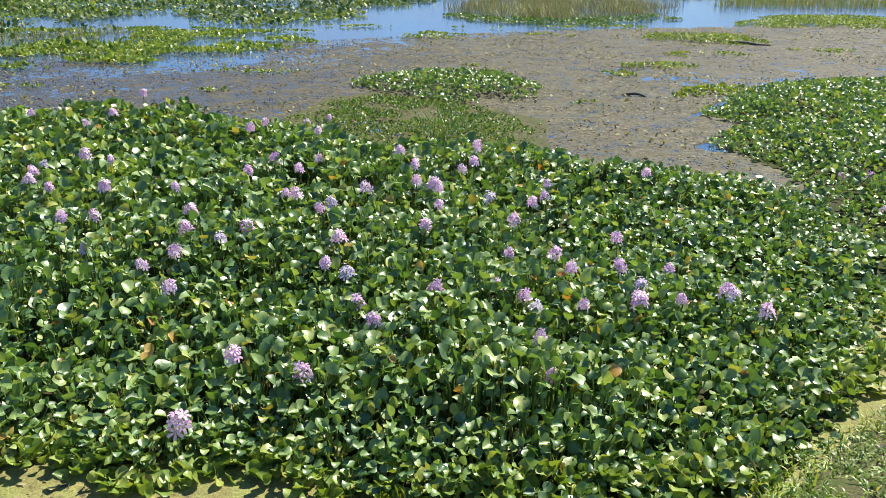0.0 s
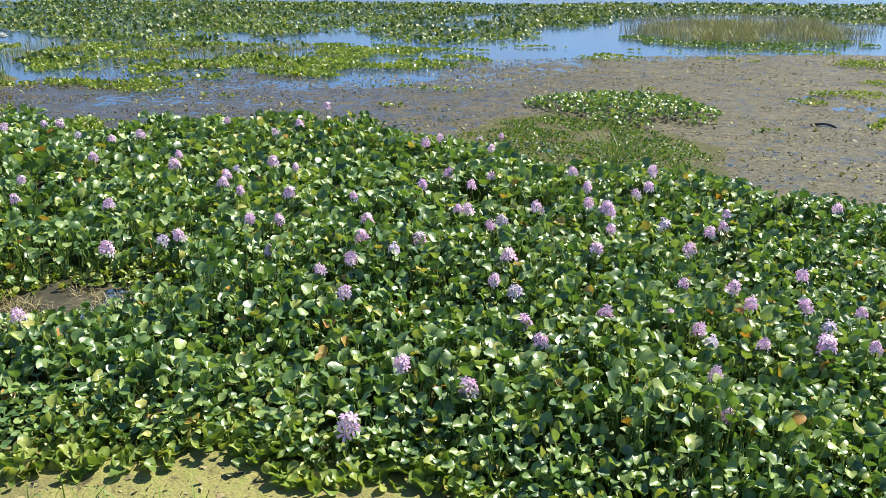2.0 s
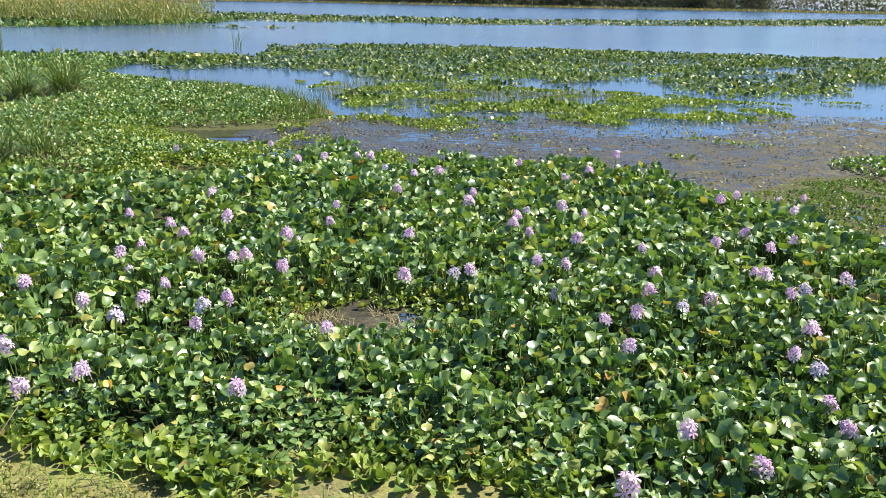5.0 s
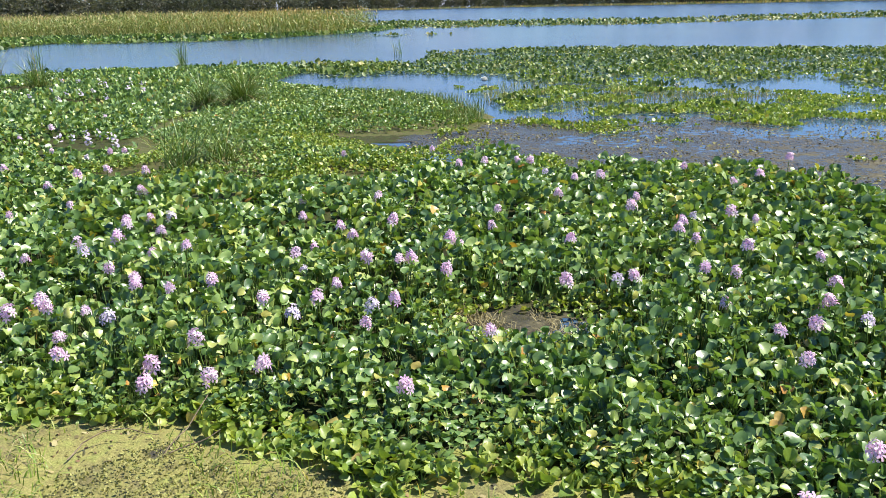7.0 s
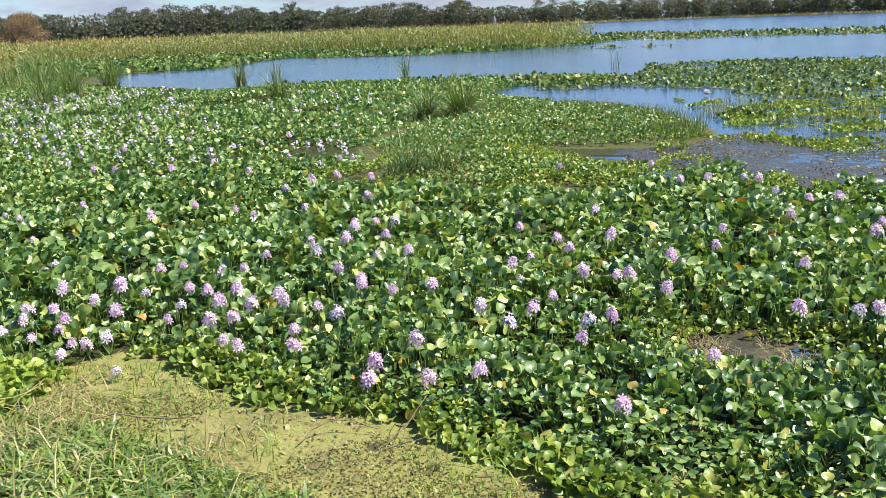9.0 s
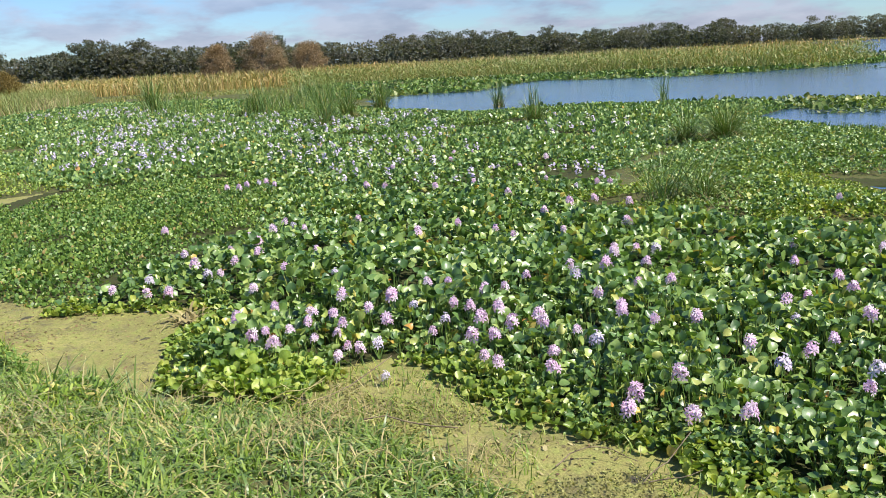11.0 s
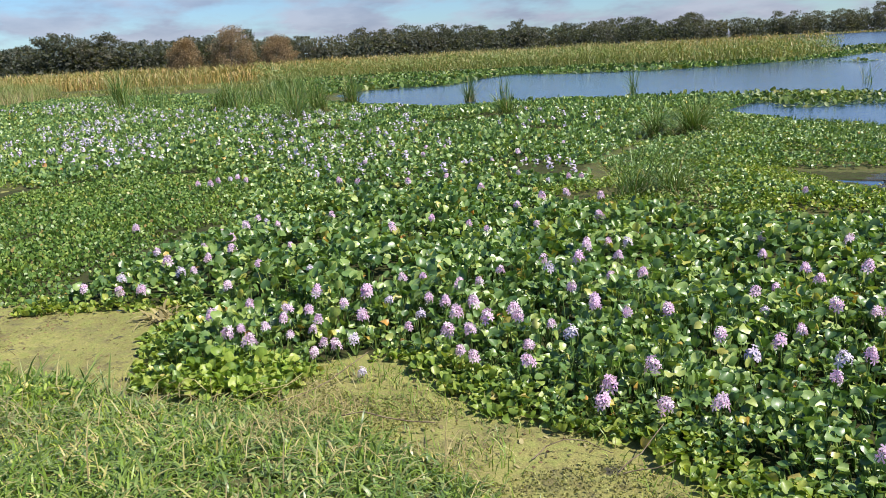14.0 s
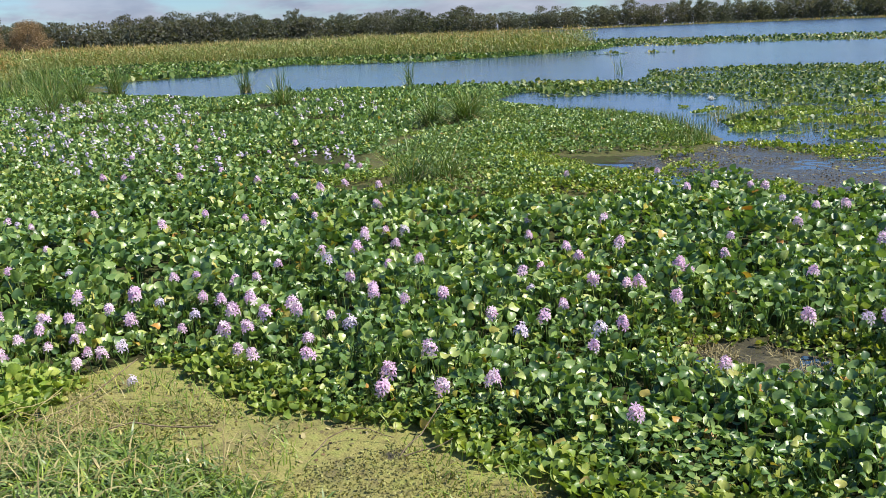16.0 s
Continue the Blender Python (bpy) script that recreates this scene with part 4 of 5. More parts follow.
low_patch("floating_plants", outline((-13.0, -4.3), (-15.5, -4.0), (-18.4, -3.7), (-18.6, -4.4), (-17, -5.1), (-14.2, -5.2), (-12.0, -4.2)), 0.08, 0.05, 0.08, 4, FINE, "green low weeds at the foot of the bank", TINY_LEAF, gaps=0.25, lump=0.6)
low_patch("floating_plants", outline((1.3, 2.9), (1.9, 3.3), (2.5, 3.9), (3.7, 4.5), (3.8, 5.7), (2.8, 5.4), (2.2, 4.6), (1.6, 3.5)), 0.09, 0.056, 0.13, 5, HYACINTH, "sparse low hyacinth leaves at the corner of the shore", gaps=0.2, lump=0.4)
# soft weed between the mat and the island
low_patch("water_weed", WEED, 0.07, 0.032, 0.07, 4, FINE,
          "thin olive weed growing on wet mud", TINY_LEAF, gaps=0.36, lump=0.3)
low_patch("water_weed", outline((-3.0, 10.3), (-5.7, 10.0), (-7.5, 9.9), (-7.9, 10.7), (-5.8, 10.8), (-4, 11.1), (-2.4, 10.9)), 0.10, 0.05, 0.08, 4, FRINGE, "low green weed along the mat's edge", gaps=0.3, lump=0.4)


# ---- lily pads ----
def lily_bed(name, poly, step, leaf, label, gaps=0.2, lump=2.5, emergent=0.45):
    x, y = spread(poly, step)
    k = (wobble(x, y, lump, 4) > gaps) & (depth_in(poly, x, y) > 1.2 * wobble(x, y, 1.5, 2) - 0.2)
    x, y = x[k], y[k]
    n = len(x)
    up = RNG.rand(n) < emergent
    z = np.where(up, RNG.uniform(0.02, 0.10, n), 0.012 + 0.01 * RNG.rand(n))
    rot = turns(RNG.uniform(0, 6.28, n), np.where(up, np.radians(RNG.normal(24, 34, n)), np.radians(RNG.normal(1, 2, n))), np.where(up, RNG.normal(0, 0.4, n), 0))
    s = leaf * RNG.uniform(0.7, 1.2, n)
    stuff(name, strewn(PAD_LEAF, np.stack([x, y, z], 1), rot, s), PADS, label, "lily pads")


lily_bed("lily_bed", MIXED, 0.16, 0.12, "scattered lily pads among shallow water weeds", 0.55, 0.7)
lily_bed("lily_bed", LILIES, 0.135, 0.125, "wide bed of green lily pads and upright leaves on open water", 0.24, 1.5)
lily_bed("lily_bed", outline((-31, 23), (-33.5, 18.4), (-36, 15), (-36, 12), (-32, 13), (-28, 16.5), (-25, 19.5), (-23, 18.6), (-21.6, 20.6), (-25, 25.5), (-28.5, 24.6)), 0.18, 0.17, "lily pads along the near edge of the channel", 0.1)
FAR_BAR = outline((-92, 70), (-78, 66), (-67, 64), (-58, 71), (-45, 79), (-40, 88), (-25, 108), (-1.5, 160), (30, 220), (25, 290), (-3, 260), (-45, 122), (-56, 103), (-75, 100), (-100, 100), (-98, 82))
lily_bed("lily_bed", FAR_BAR, 0.6, 0.34, "thin far strip of lily pads between two stretches of lake", 0.35, 5.0)
lily_bed("lily_bed", strip(-50, 51, 11, 2.2, 0.7), 0.26, 0.26, "narrow floating strip of lily pads in the channel", 0.25)
REED_FOOT = outline((-54, 9.5), (-57, 13), (-57, 18.6), (-61, 23), (-66, 26), (-70, 30), (-64, 32), (-62, 34), (-58.5, 36.5), (-58.0, 42.5), (-58.5, 50), (-61.5, 59), (-68, 67.5), (-80, 74), (-84, 72), (-68, 60), (-66, 50),
                    (-70, 47), (-80, 44), (-88, 37), (-94, 31), (-103, 24), (-103, 14), (-86, 10), (-66, 7))
lily_bed("lily_bed", REED_FOOT, 0.36, 0.36, "lily pads at the foot of the reed bed", 0.1, 2.5)
low_patch("floating_plants", REED_FOOT, 0.5, 0.2, 0.2, 4, FINE, "green floating plants at the foot of the reeds", TINY_LEAF, gaps=0.5, lump=2.5)


# ---- reeds, sedges and grass ----
def ribbons(x, y, z, length, width, lean, seg=3, droop=0.6):
    """Grass blades: narrow tapered strips that rise, lean and droop."""
    n = len(x)
    yaw = RNG.uniform(0, 2 * math.pi, n)
    face = yaw + RNG.normal(0, 0.5, n)
    ax, ay = np.cos(yaw), np.sin(yaw)
    wx, wy = -np.sin(face), np.cos(face)
    V = np.zeros((n, 2 * seg + 1, 3))
    for i in range(seg + 1):
        s = i / seg
        a = lean * (0.35 + droop * s)
        reach, rise = length * s * np.sin(a), length * s * np.cos(a)
        cx, cy, cz = x + ax * reach, y + ay * reach, z + rise
        if i < seg:
            w = width * (1 - 0.55 * s) / 2
            V[:, 2 * i] = np.stack([cx - wx * w, cy - wy * w, cz], 1)
            V[:, 2 * i + 1] = np.stack([cx + wx * w, cy + wy * w, cz], 1)
        else:
            V[:, 2 * seg] = np.stack([cx, cy, cz], 1)
    f = []
    for i in range(seg - 1):
        a = 2 * i
        f += [(a, a + 1, a + 3), (a, a + 3, a + 2)]
    f.append((2 * seg - 2, 2 * seg - 1, 2 * seg))
    F = np.array(f)[None] + (np.arange(n) * (2 * seg + 1))[:, None, None]
    return V.reshape(-1, 3), F.reshape(-1, 3)


def reed_bed(name, poly, step, tall, width, mat, label, gaps=0.1, lump=3.0, lean=0.25, category="reeds", vary=0.38, feather=0.0):
    x, y = spread(poly, step)
    k = (wobble(x, y, lump, 6) > gaps) & (depth_in(TAN, x, y) < 0.5 * RNG.rand(len(x)) - 0.1)
    x, y = x[k], y[k]
    n = len(x)
    h = tall * (1 - vary + vary * wobble(x, y, lump, 3)) * RNG.uniform(0.7, 1.1, n)
    if feather:
        h = h * np.clip(depth_in(poly, x, y) / feather, 0.25, 1)
    z = np.maximum(ground_height(x, y), -0.05)
    stuff(name, ribbons(x, y, z, h, width * RNG.uniform(0.6, 1.3, n), np.abs(RNG.normal(lean, 0.2, n))), mat, label, category)


REED_FRONT = outline((-84, 11), (-98, 16), (-97, 24), (-89, 31), (-85, 38), (-76, 44.5), (-66, 46.5), (-61, 51), (-63.5, 58), (-70, 66.5), (-84, 74), (-94, 76), (-108, 68), (-114, 52), (-112, 30), (-108, 10))
reed_bed("reed_bed", REED_FRONT, 0.33, 2.9, 0.04, REED, "tall tan and green reed bed along the channel", 0.25, 3.0, 0.45, feather=5.0)
def reed_flecks(poly, count_step, top, size, mat, label):
    x, y = spread(poly, count_step)
    n = len(x)
    z = top * RNG.rand(n) ** 0.6 * (0.62 + 0.38 * wobble(x, y, 3.0, 3))
    s = size * RNG.uniform(0.5, 1.4, n)
    stuff("reed_leaves", strewn(QUAD_LEAF, np.stack([x, y, z], 1), turns(RNG.uniform(0, 6.28, n), np.radians(RNG.normal(35, 40, n)), RNG.normal(0, 0.7, n)), np.stack([s * 0.28, s, s], 1)), mat, label, "reeds")


reed_flecks(REED_FRONT, 0.32, 2.5, 0.3, REED, "tan drooping reed leaves and plumes")
reed_flecks(REED_FRONT, 0.26, 2.0, 0.4, REED_GREEN, "green drooping reed leaves")
reed_bed("reed_bed", REED_FRONT, 0.2, 2.5, 0.055, REED_GREEN, "green lower leaves of the reed bed by the channel", 0.1, 4.0, 0.6, vary=0.5, feather=3.0)
reed_bed("reed_bed", outline((-100, 12), (-110, 26), (-112, 38), (-110, 52), (-130, 70), (-150, 40), (-170, -20), (-135, -34), (-112, -16)), 0.42, 2.7, 0.07, REED, "wide far marsh of tan reeds before the trees", 0.15, 6.0, 0.4)
reed_flecks(outline((-100, 12), (-110, 26), (-112, 52), (-124, 60), (-135, -26), (-112, -18)), 0.4, 2.2, 0.55, REED, "tan leaves of the far reed marsh")
RUSHES = outline((-56.6, -14.2), (-64, -13.4), (-66.6, -11.6), (-76, -10.2), (-96, -9.8), (-118, -14), (-140, -38), (-119, -41), (-72.8, -21.6))
reed_bed("reed_bed", RUSHES, 0.2, 2.3, 0.03, REED_GREEN, "tall green rushes behind the hyacinth field", 0.48, 2.6, 0.6, vary=0.75)
reed_bed("reed_bed", RUSHES, 0.5, 1.4, 0.05, STRAW, "dry stalks among the tall rushes", 0.3, 3.5, 0.45)
reed_bed("marsh_grass", FAR_BAR, 0.75, 0.3, 0.3, ISLE_GRASS, "low brown grass on the far strip between two stretches of lake", 0.3, 9.0, 0.9, "grass")
reed_bed("marsh_grass", outline((-72, 1), (-66, 5), (-84, 14), (-102, 14), (-100, -9.8), (-78, -9)), 0.3, 0.5, 0.05, ISLE_GRASS, "low tan and olive marsh grass on brown mud", 0.4, 4.0, 0.7, "grass")
reed_bed("marsh_grass", outline((-15.6, -5.2), (-19.5, -5.2), (-20.5, -3.2), (-24, -5.7), (-31, -7.8), (-44, -10), (-56, -13.8), (-72, -21), (-119, -40), (-119, -48), (-58, -17.6), (-41, -12), (-25, -9.4), (-15.5, -6.2)), 0.12, 0.24, 0.02, GRASS, "low green marsh grass between bank and hyacinths", 0.12, 2.0, 0.8, "grass")
reed_bed("reed_bed", REED_ISLE, 0.08, 0.62, 0.012, ISLE_GRASS, "low olive grassy reed island in shallow water", 0.25, 0.9, 0.7, vary=0.6, feather=1.2)
reed_bed("reed_bed", strip(-47, 5.2, 14, 3.5, 2.7), 0.15, 2.0, 0.025, SEDGE, "green rushes at the head of the channel", 0.35, 2.0, 0.45, vary=0.6)
reed_bed("reed_bed", strip(-50, -1.5, 9, 3, 0.3), 0.25, 2.4, 0.03, SEDGE, "green rushes standing among hyacinths", 0.5, 1.6, 0.4, vary=0.6)
reed_bed("grass_fringe", outline((-21, 13.4), (-17, 15.2), (-14, 15.4), (-12, 13.4), (-13.5, 11.5), (-18, 11.5)), 0.16, 0.3, 0.012, SEDGE, "scattered dark grass blades in the floating carpet", 0.35, 0.9, 0.6, "grass")
reed_bed("reed_bed", REED_ISLE, 0.16, 0.7, 0.014, STRAW, "dry brown stalks on the low reed island", 0.3, 0.8, 0.5)
reed_bed("reed_bed", REED_ISLE_FAR, 0.13, 0.62, 0.02, ISLE_GRASS, "low olive grassy reed island in shallow water", 0.15, 0.8, 0.5)
reed_bed("grass_fringe", outline((-19, 15.6), (-16.6, 16.2), (-14.4, 15.8), (-11.6, 14.0), (-11.0, 12.4), (-12.5, 12.8), (-15.5, 14.2)), 0.075, 0.36, 0.012, SEDGE, "thin grass growing on the floating carpet", 0.3, 1.0, 0.4, "grass")
reed_bed("grass_fringe", MIXED, 0.13, 0.35, 0.014, ISLE_GRASS, "thin olive grass among lily pads", 0.5, 1.1, 0.4, "grass")
reed_bed("grass_fringe", strip(-9.3, 19.6, 6.0, 1.4, 0.2), 0.16, 0.35, 0.016, REED, "sparse brownish grass among lily pads", 0.3, 1.0, 0.4, "grass")


def tuft(x, y, blades, tall, width, lean, mat, label, dead=0, brown=False):
    base = tagged(new("sedge_tuft"), label, "sedge", group="sedge tufts")
    base.location = (x, y, 0)
    n, width = int(blades * 1.25), width * 0.7
    r, a = 0.16 * np.sqrt(RNG.rand(n)) * tall, RNG.uniform(0, 6.28, n)
    part("foliage", ribbons(r * np.cos(a), r * np.sin(a), np.full(n, -0.02), tall * RNG.uniform(0.5, 1.1, n), np.full(n, width), np.abs(RNG.normal(lean, 0.28, n)), 5, 1.0), mat, base)
    if dead:
        r, a = 0.22 * np.sqrt(RNG.rand(dead)) * tall, RNG.uniform(0, 6.28, dead)
        part("dead_foliage", ribbons(r * np.cos(a), r * np.sin(a), np.full(dead, 0.0), tall * RNG.uniform(0.25, 0.55, dead), np.full(dead, width), np.abs(RNG.normal(lean + 0.4, 0.3, dead)), 4, 1.2), DEAD if brown else STRAW, base, "dry brown blades" if brown else "dry straw-coloured blades")
    return base


tuft(-0.1, 9.7, 40, 0.75, 0.014, 0.55, SEDGE, "small arching green sedge tuft at the mat's edge")
tuft(-11.55, 6.35, 75, 1.8, 0.02, 0.72, SEDGE, "tall loose green sedge with long arching blades")
tuft(-11.4, 7.0, 95, 1.3, 0.02, 0.85, SEDGE, "dense green sedge tuft with a straw-coloured base", 140)
tuft(-18.0, 12.0, 300, 1.4, 0.026, 0.7, SEDGE, "dark green sedge tuft with brown dead base beside the pool", 240, True)
tuft(-18.6, 11.3, 170, 1.25, 0.026, 0.8, SEDGE, "dense green sedge tuft beside the pool", 60)
tuft(-27.3, 10.9, 130, 1.3, 0.03, 0.5, SEDGE, "green sedge tuft among distant hyacinths", 50)
tuft(-34.5, 20.3, 40, 1.6, 0.03, 0.45, SEDGE, "thin upright rushes at the channel's edge")
tuft(-30.5, 30.0, 16, 1.3, 0.03, 0.5, SEDGE, "few thin rushes standing in water")
tuft(-42.0, 17.0, 18, 1.3, 0.035, 0.5, SEDGE, "few thin rushes standing in water")
tuft(-38.0, 13.6, 80, 1.5, 0.035, 0.5, SEDGE, "green rushes at the channel's edge", 30)
tuft(-41.0, 8.5, 160, 1.9, 0.04, 0.45, SEDGE, "tall green rushes at the channel's edge", 40)
tuft(-43.9, 2.9, 150, 2.2, 0.04, 0.5, SEDGE, "tall green rushes among hyacinths", 40)
tuft(-34.0, 4.6, 160, 1.9, 0.035, 0.6, SEDGE, "tall green rushes beside dead brown sedge", 80, True)
tuft(-36.5, 6.0, 140, 1.9, 0.04, 0.5, SEDGE, "tall green rushes among hyacinths", 60)
tuft(-32.2, 4.3, 120, 0.9, 0.03, 0.6, SEDGE, "clump of brown dead sedge among hyacinths", 260, True)
tuft(-54.4, -2.6, 150, 2.6, 0.05, 0.35, SEDGE, "tall green clump of reeds in the marsh")
tuft(-16.3, 1.75, 40, 0.55, 0.012, 0.6, SEDGE, "dark twiggy weed among the hyacinths", 60)


# ---- the bank ----
def bank_grass(name, poly, step, tall, width, label, gaps=0.12, lump=0.5, mat=GRASS, lean=0.95):
    x, y = spread(poly, step)
    d = depth_in(BANK, x, y)
    k = (d > 0.25 * wobble(x, y, 0.4, 2) - 0.12) & (wobble(x, y, lump, 6) > gaps) & (wobble(x, y, 0.13, 3) > 0.22)
    x, y = x[k], y[k]
    n = len(x)
    h = tall * (0.5 + 0.7 * wobble(x, y, 0.7, 1)) * RNG.uniform(0.6, 1.2, n)
    stuff(name, ribbons(x, y, ground_height(x, y) - 0.01, h, width * RNG.uniform(0.6, 1.3, n), np.abs(RNG.normal(lean, 0.4, n)), 4 if mat is COARSE else 3, 1.0), mat, label, "grass")


def loose_straw(poly, step, length, label, gaps=0.45):
    x, y = spread(poly, step)
    k = (depth_in(BANK, x, y) > -0.25) & (wobble(x, y, 0.6, 4) > gaps)
    x, y = x[k], y[k]
    n = len(x)
    stuff("loose_straw", ribbons(x, y, np.maximum(ground_height(x, y), 0) + RNG.uniform(0.02, 0.12, n), length * RNG.uniform(0.5, 1.3, n), np.full(n, 0.007), np.radians(RNG.normal(100, 14, n)), 3, 0.6), STRAW, label, "straw")


NEAR_BANK = outline((-2.6, 1.75), (-3.4, 1.35), (-6.1, 0.1), (-6.5, -0.8), (-8.0, -2.0), (-11, -3.5), (-11, -7), (-6, -4), (-3.0, -1.5), (-2.2, 0.5))
loose_straw(NEAR_BANK, 0.15, 0.3, "dry straw lying in the bank grass")
for sx, sy, sl, sw, st in ((-6.2, -2.15, 0.9, 0.4, 0.6), (-5.6, -1.7, 0.9, 0.5, 0.2), (-9.8, -4.1, 1.4, 0.6, 0.5), (-5.3, 0.15, 1.6, 0.5, 2.6), (-4.4, 0.95, 1.0, 0.3, 2.7)):
    loose_straw(strip(sx, sy, sl, sw, st), 0.06, 0.26, "tangled patch of dry straw on the bank", 0.1)
bank_grass("bank_grass", NEAR_BANK, 0.029, 0.16, 0.014, "lush bright green broad-bladed grass on the bank")
COARSE_BANK = outline((-2.6, 1.75), (-3.4, 1.35), (-6.0, 0.1), (-6.4, -0.9), (-6.3, -1.9), (-4.6, -2.2), (-3.0, -1.5), (-2.2, 0.5))
bank_grass("coarse_grass", COARSE_BANK, 0.034, 0.21, 0.019, "long green coarse grass blades flopping over the bank", 0.12, 0.5, COARSE, 1.3)
bank_grass("coarse_grass", outline((-6.3, -0.9), (-7.6, -2.0), (-7.4, -2.6), (-6.2, -2.2)), 0.05, 0.42, 0.015, "tall coarse grass clumps at the mud's edge", 0.4, 0.35, COARSE, 0.8)
bank_grass("bank_grass", outline((-11, -3.4), (-16.9, -5.7), (-25, -8.0), (-29, -8.7), (-34, -20), (-20, -16), (-11, -9)), 0.07, 0.18, 0.02, "bright green grass along the bank")
bank_grass("bank_grass", outline((-29, -8.7), (-41, -9.3), (-58, -14.5), (-110, -32), (-110, -60), (-34, -20)), 0.27, 0.3, 0.06, "far grass on the bank", 0.1, 2.0)
bank_grass("bank_grass", outline((-2.3, 1.7), (0, 1.95), (1.5, 2.4), (4.5, 3.6), (8, 4.0), (8, -8), (-11, -10), (-11, -6.5), (-5.5, -3.6), (-2.8, -1.4), (-2.1, 0.5)), 0.095, 0.15, 0.02, "short trodden grass on top of the bank")
bank_grass("bank_grass", outline((0.7, 2.1), (1.25, 2.9), (1.75, 3.5), (2.3, 3.95), (3.3, 4.5), (4.5, 4.4), (4.5, 3.0), (2.0, 2.0)), 0.02, 0.12, 0.012, "short green grass at the water's edge")


def litter(name, poly, step, size, mat, label, test=None, elev=12):
    """Small flat scraps lying on mud."""
    x, y = spread(poly, step)
    k = wobble(x, y, 0.5, 2) > 0.3
    if test is not None:
        k &= test(x, y)
    x, y = x[k], y[k]
    n = len(x)
    pos = np.stack([x, y, np.maximum(ground_height(x, y), 0.0) + 0.003], 1)
    s = size * RNG.uniform(0.4, 1.4, n)
    stuff(name, strewn(TINY_LEAF, pos, turns(RNG.uniform(0, 6.28, n), np.radians(np.abs(RNG.normal(5, elev, n))), RNG.normal(0, 0.3, n)), np.stack([s * RNG.uniform(0.3, 0.9, n), s, s], 1)), mat, label, "plant litter")


def on_mud(x, y):
    return (depth_in(BANK, x, y) < 0.1) & (depth_in(MAT, x, y) < 0.05)


MUD_BOX = outline((-10.8, -3.2), (-9.4, -0.5), (-7.4, -0.3), (-6.6, 1.3), (-4.4, 2.4), (-2.6, 3.0), (1.6, 3.0), (2.6, 3.6), (1.6, 2.3), (-2.0, 1.7), (-4.2, 0.9), (-6.0, -0.2), (-8.0, -2.1))
litter("plant_litter", MUD_BOX, 0.07, 0.018, ALGAE_BITS, "olive scraps of algae and plant litter on mud", on_mud, 7)
litter("plant_litter", MUD_BOX, 0.1, 0.035, STRAW, "scraps of dead leaf on the mud", lambda x, y: on_mud(x, y) & (x > -6.8), 20)
litter("plant_litter", MUD_BOX, 0.09, 0.02, DEAD, "brown scraps of rotten leaf on the mud", lambda x, y: on_mud(x, y) & (wobble(x, y, 0.7, 5) > 0.45), 10)
litter("plant_litter", TAN, 0.12, 0.05, DEAD, "brown scraps on the damp margin", None, 15)
litter("plant_litter", FLAT, 0.07, 0.03, BROWN_BITS, "brown scraps floating on the mudflat", lambda x, y: depth_in(MAT, x, y) < 0)
litter("plant_litter", FLAT, 0.16, 0.05, ALGAE_BITS, "olive scraps of weed on the mudflat", lambda x, y: (depth_in(MAT, x, y) < 0) & (wobble(x, y, 1.4, 3) > 0.45), 25)
litter("plant_litter", strip(-8.75, -2.35, 2.6, 1.1, -0.6), 0.04, 0.022, DEAD, "dark brown rotting scraps in the wet end of the mud", on_mud, 12)
# matted weed and algae lumps on the mud, thicker towards the bank
x, y = spread(MUD_BOX, 0.036)
k = on_mud(x, y) & (wobble(x, y, 0.45, 6) * 0.7 + wobble(x, y, 0.16, 1) * 0.3 > 0.6 + 0.25 * np.clip(-depth_in(BANK, x, y) - 0.45, -0.5, 0.6)) & (x > -7.2)
x, y = x[k], y[k]
stuff("matted_weed", joined(*rosette(x, y, np.full(len(x), 0.013), np.maximum(ground_height(x, y), 0) + 0.022, 5, TINY_LEAF, False)), ALGAE_BITS, "matted olive weed and algae lumps on the mud", "weed")
# broad-leaved weeds in the bank grass
x, y = spread(outline((-6.4, -1.2), (-8.4, -2.3), (-11, -3.4), (-14, -4.6), (-14, -8), (-7, -5), (-5.0, -2.6)), 0.052)
k = (depth_in(BANK, x, y) > 0.1) & (wobble(x, y, 0.6, 4) > 0.3)
x, y = np.repeat(x[k], 7), np.repeat(y[k], 7)
n = len(x)
x, y = x + RNG.normal(0, 0.03, n), y + RNG.normal(0, 0.03, n)
s = RNG.uniform(0.035, 0.075, n)
stuff("bank_weeds", strewn(TINY_LEAF, np.stack([x, y, ground_height(x, y) + RNG.uniform(0.04, 0.15, n)], 1), turns(RNG.uniform(0, 6.28, n), np.radians(RNG.normal(22, 25, n)), RNG.normal(0, 0.4, n)), np.stack([s * 0.33, s, s], 1)), GRASS,
      "bright green broad-leaved weeds on the bank", "weeds")
# low cover between the bank and the hyacinth field
MARGIN = outline((-15.6, -5.0), (-19.2, -5.0), (-20.4, -2.4), (-24, -4.8), (-31, -6.6), (-44, -8.8), (-56, -12.6), (-72, -21.5), (-58, -17), (-41, -11.5), (-29, -10.5), (-20, -8.2), (-15.5, -6.2))
x, y = spread(MARGIN, 0.085)
k = (wobble(x, y, 1.8, 2) > 0.12) & ((depth_in(TAN, x, y) < 0.6 * RNG.rand(len(x)) - 0.15) | (wobble(x, y, 0.5, 1) > 0.56))
x, y = x[k], y[k]
n = len(x)
s = RNG.uniform(0.04, 0.08, n) * np.interp(np.hypot(x, y), [15, 25, 60], [0.8, 1.2, 2.4])
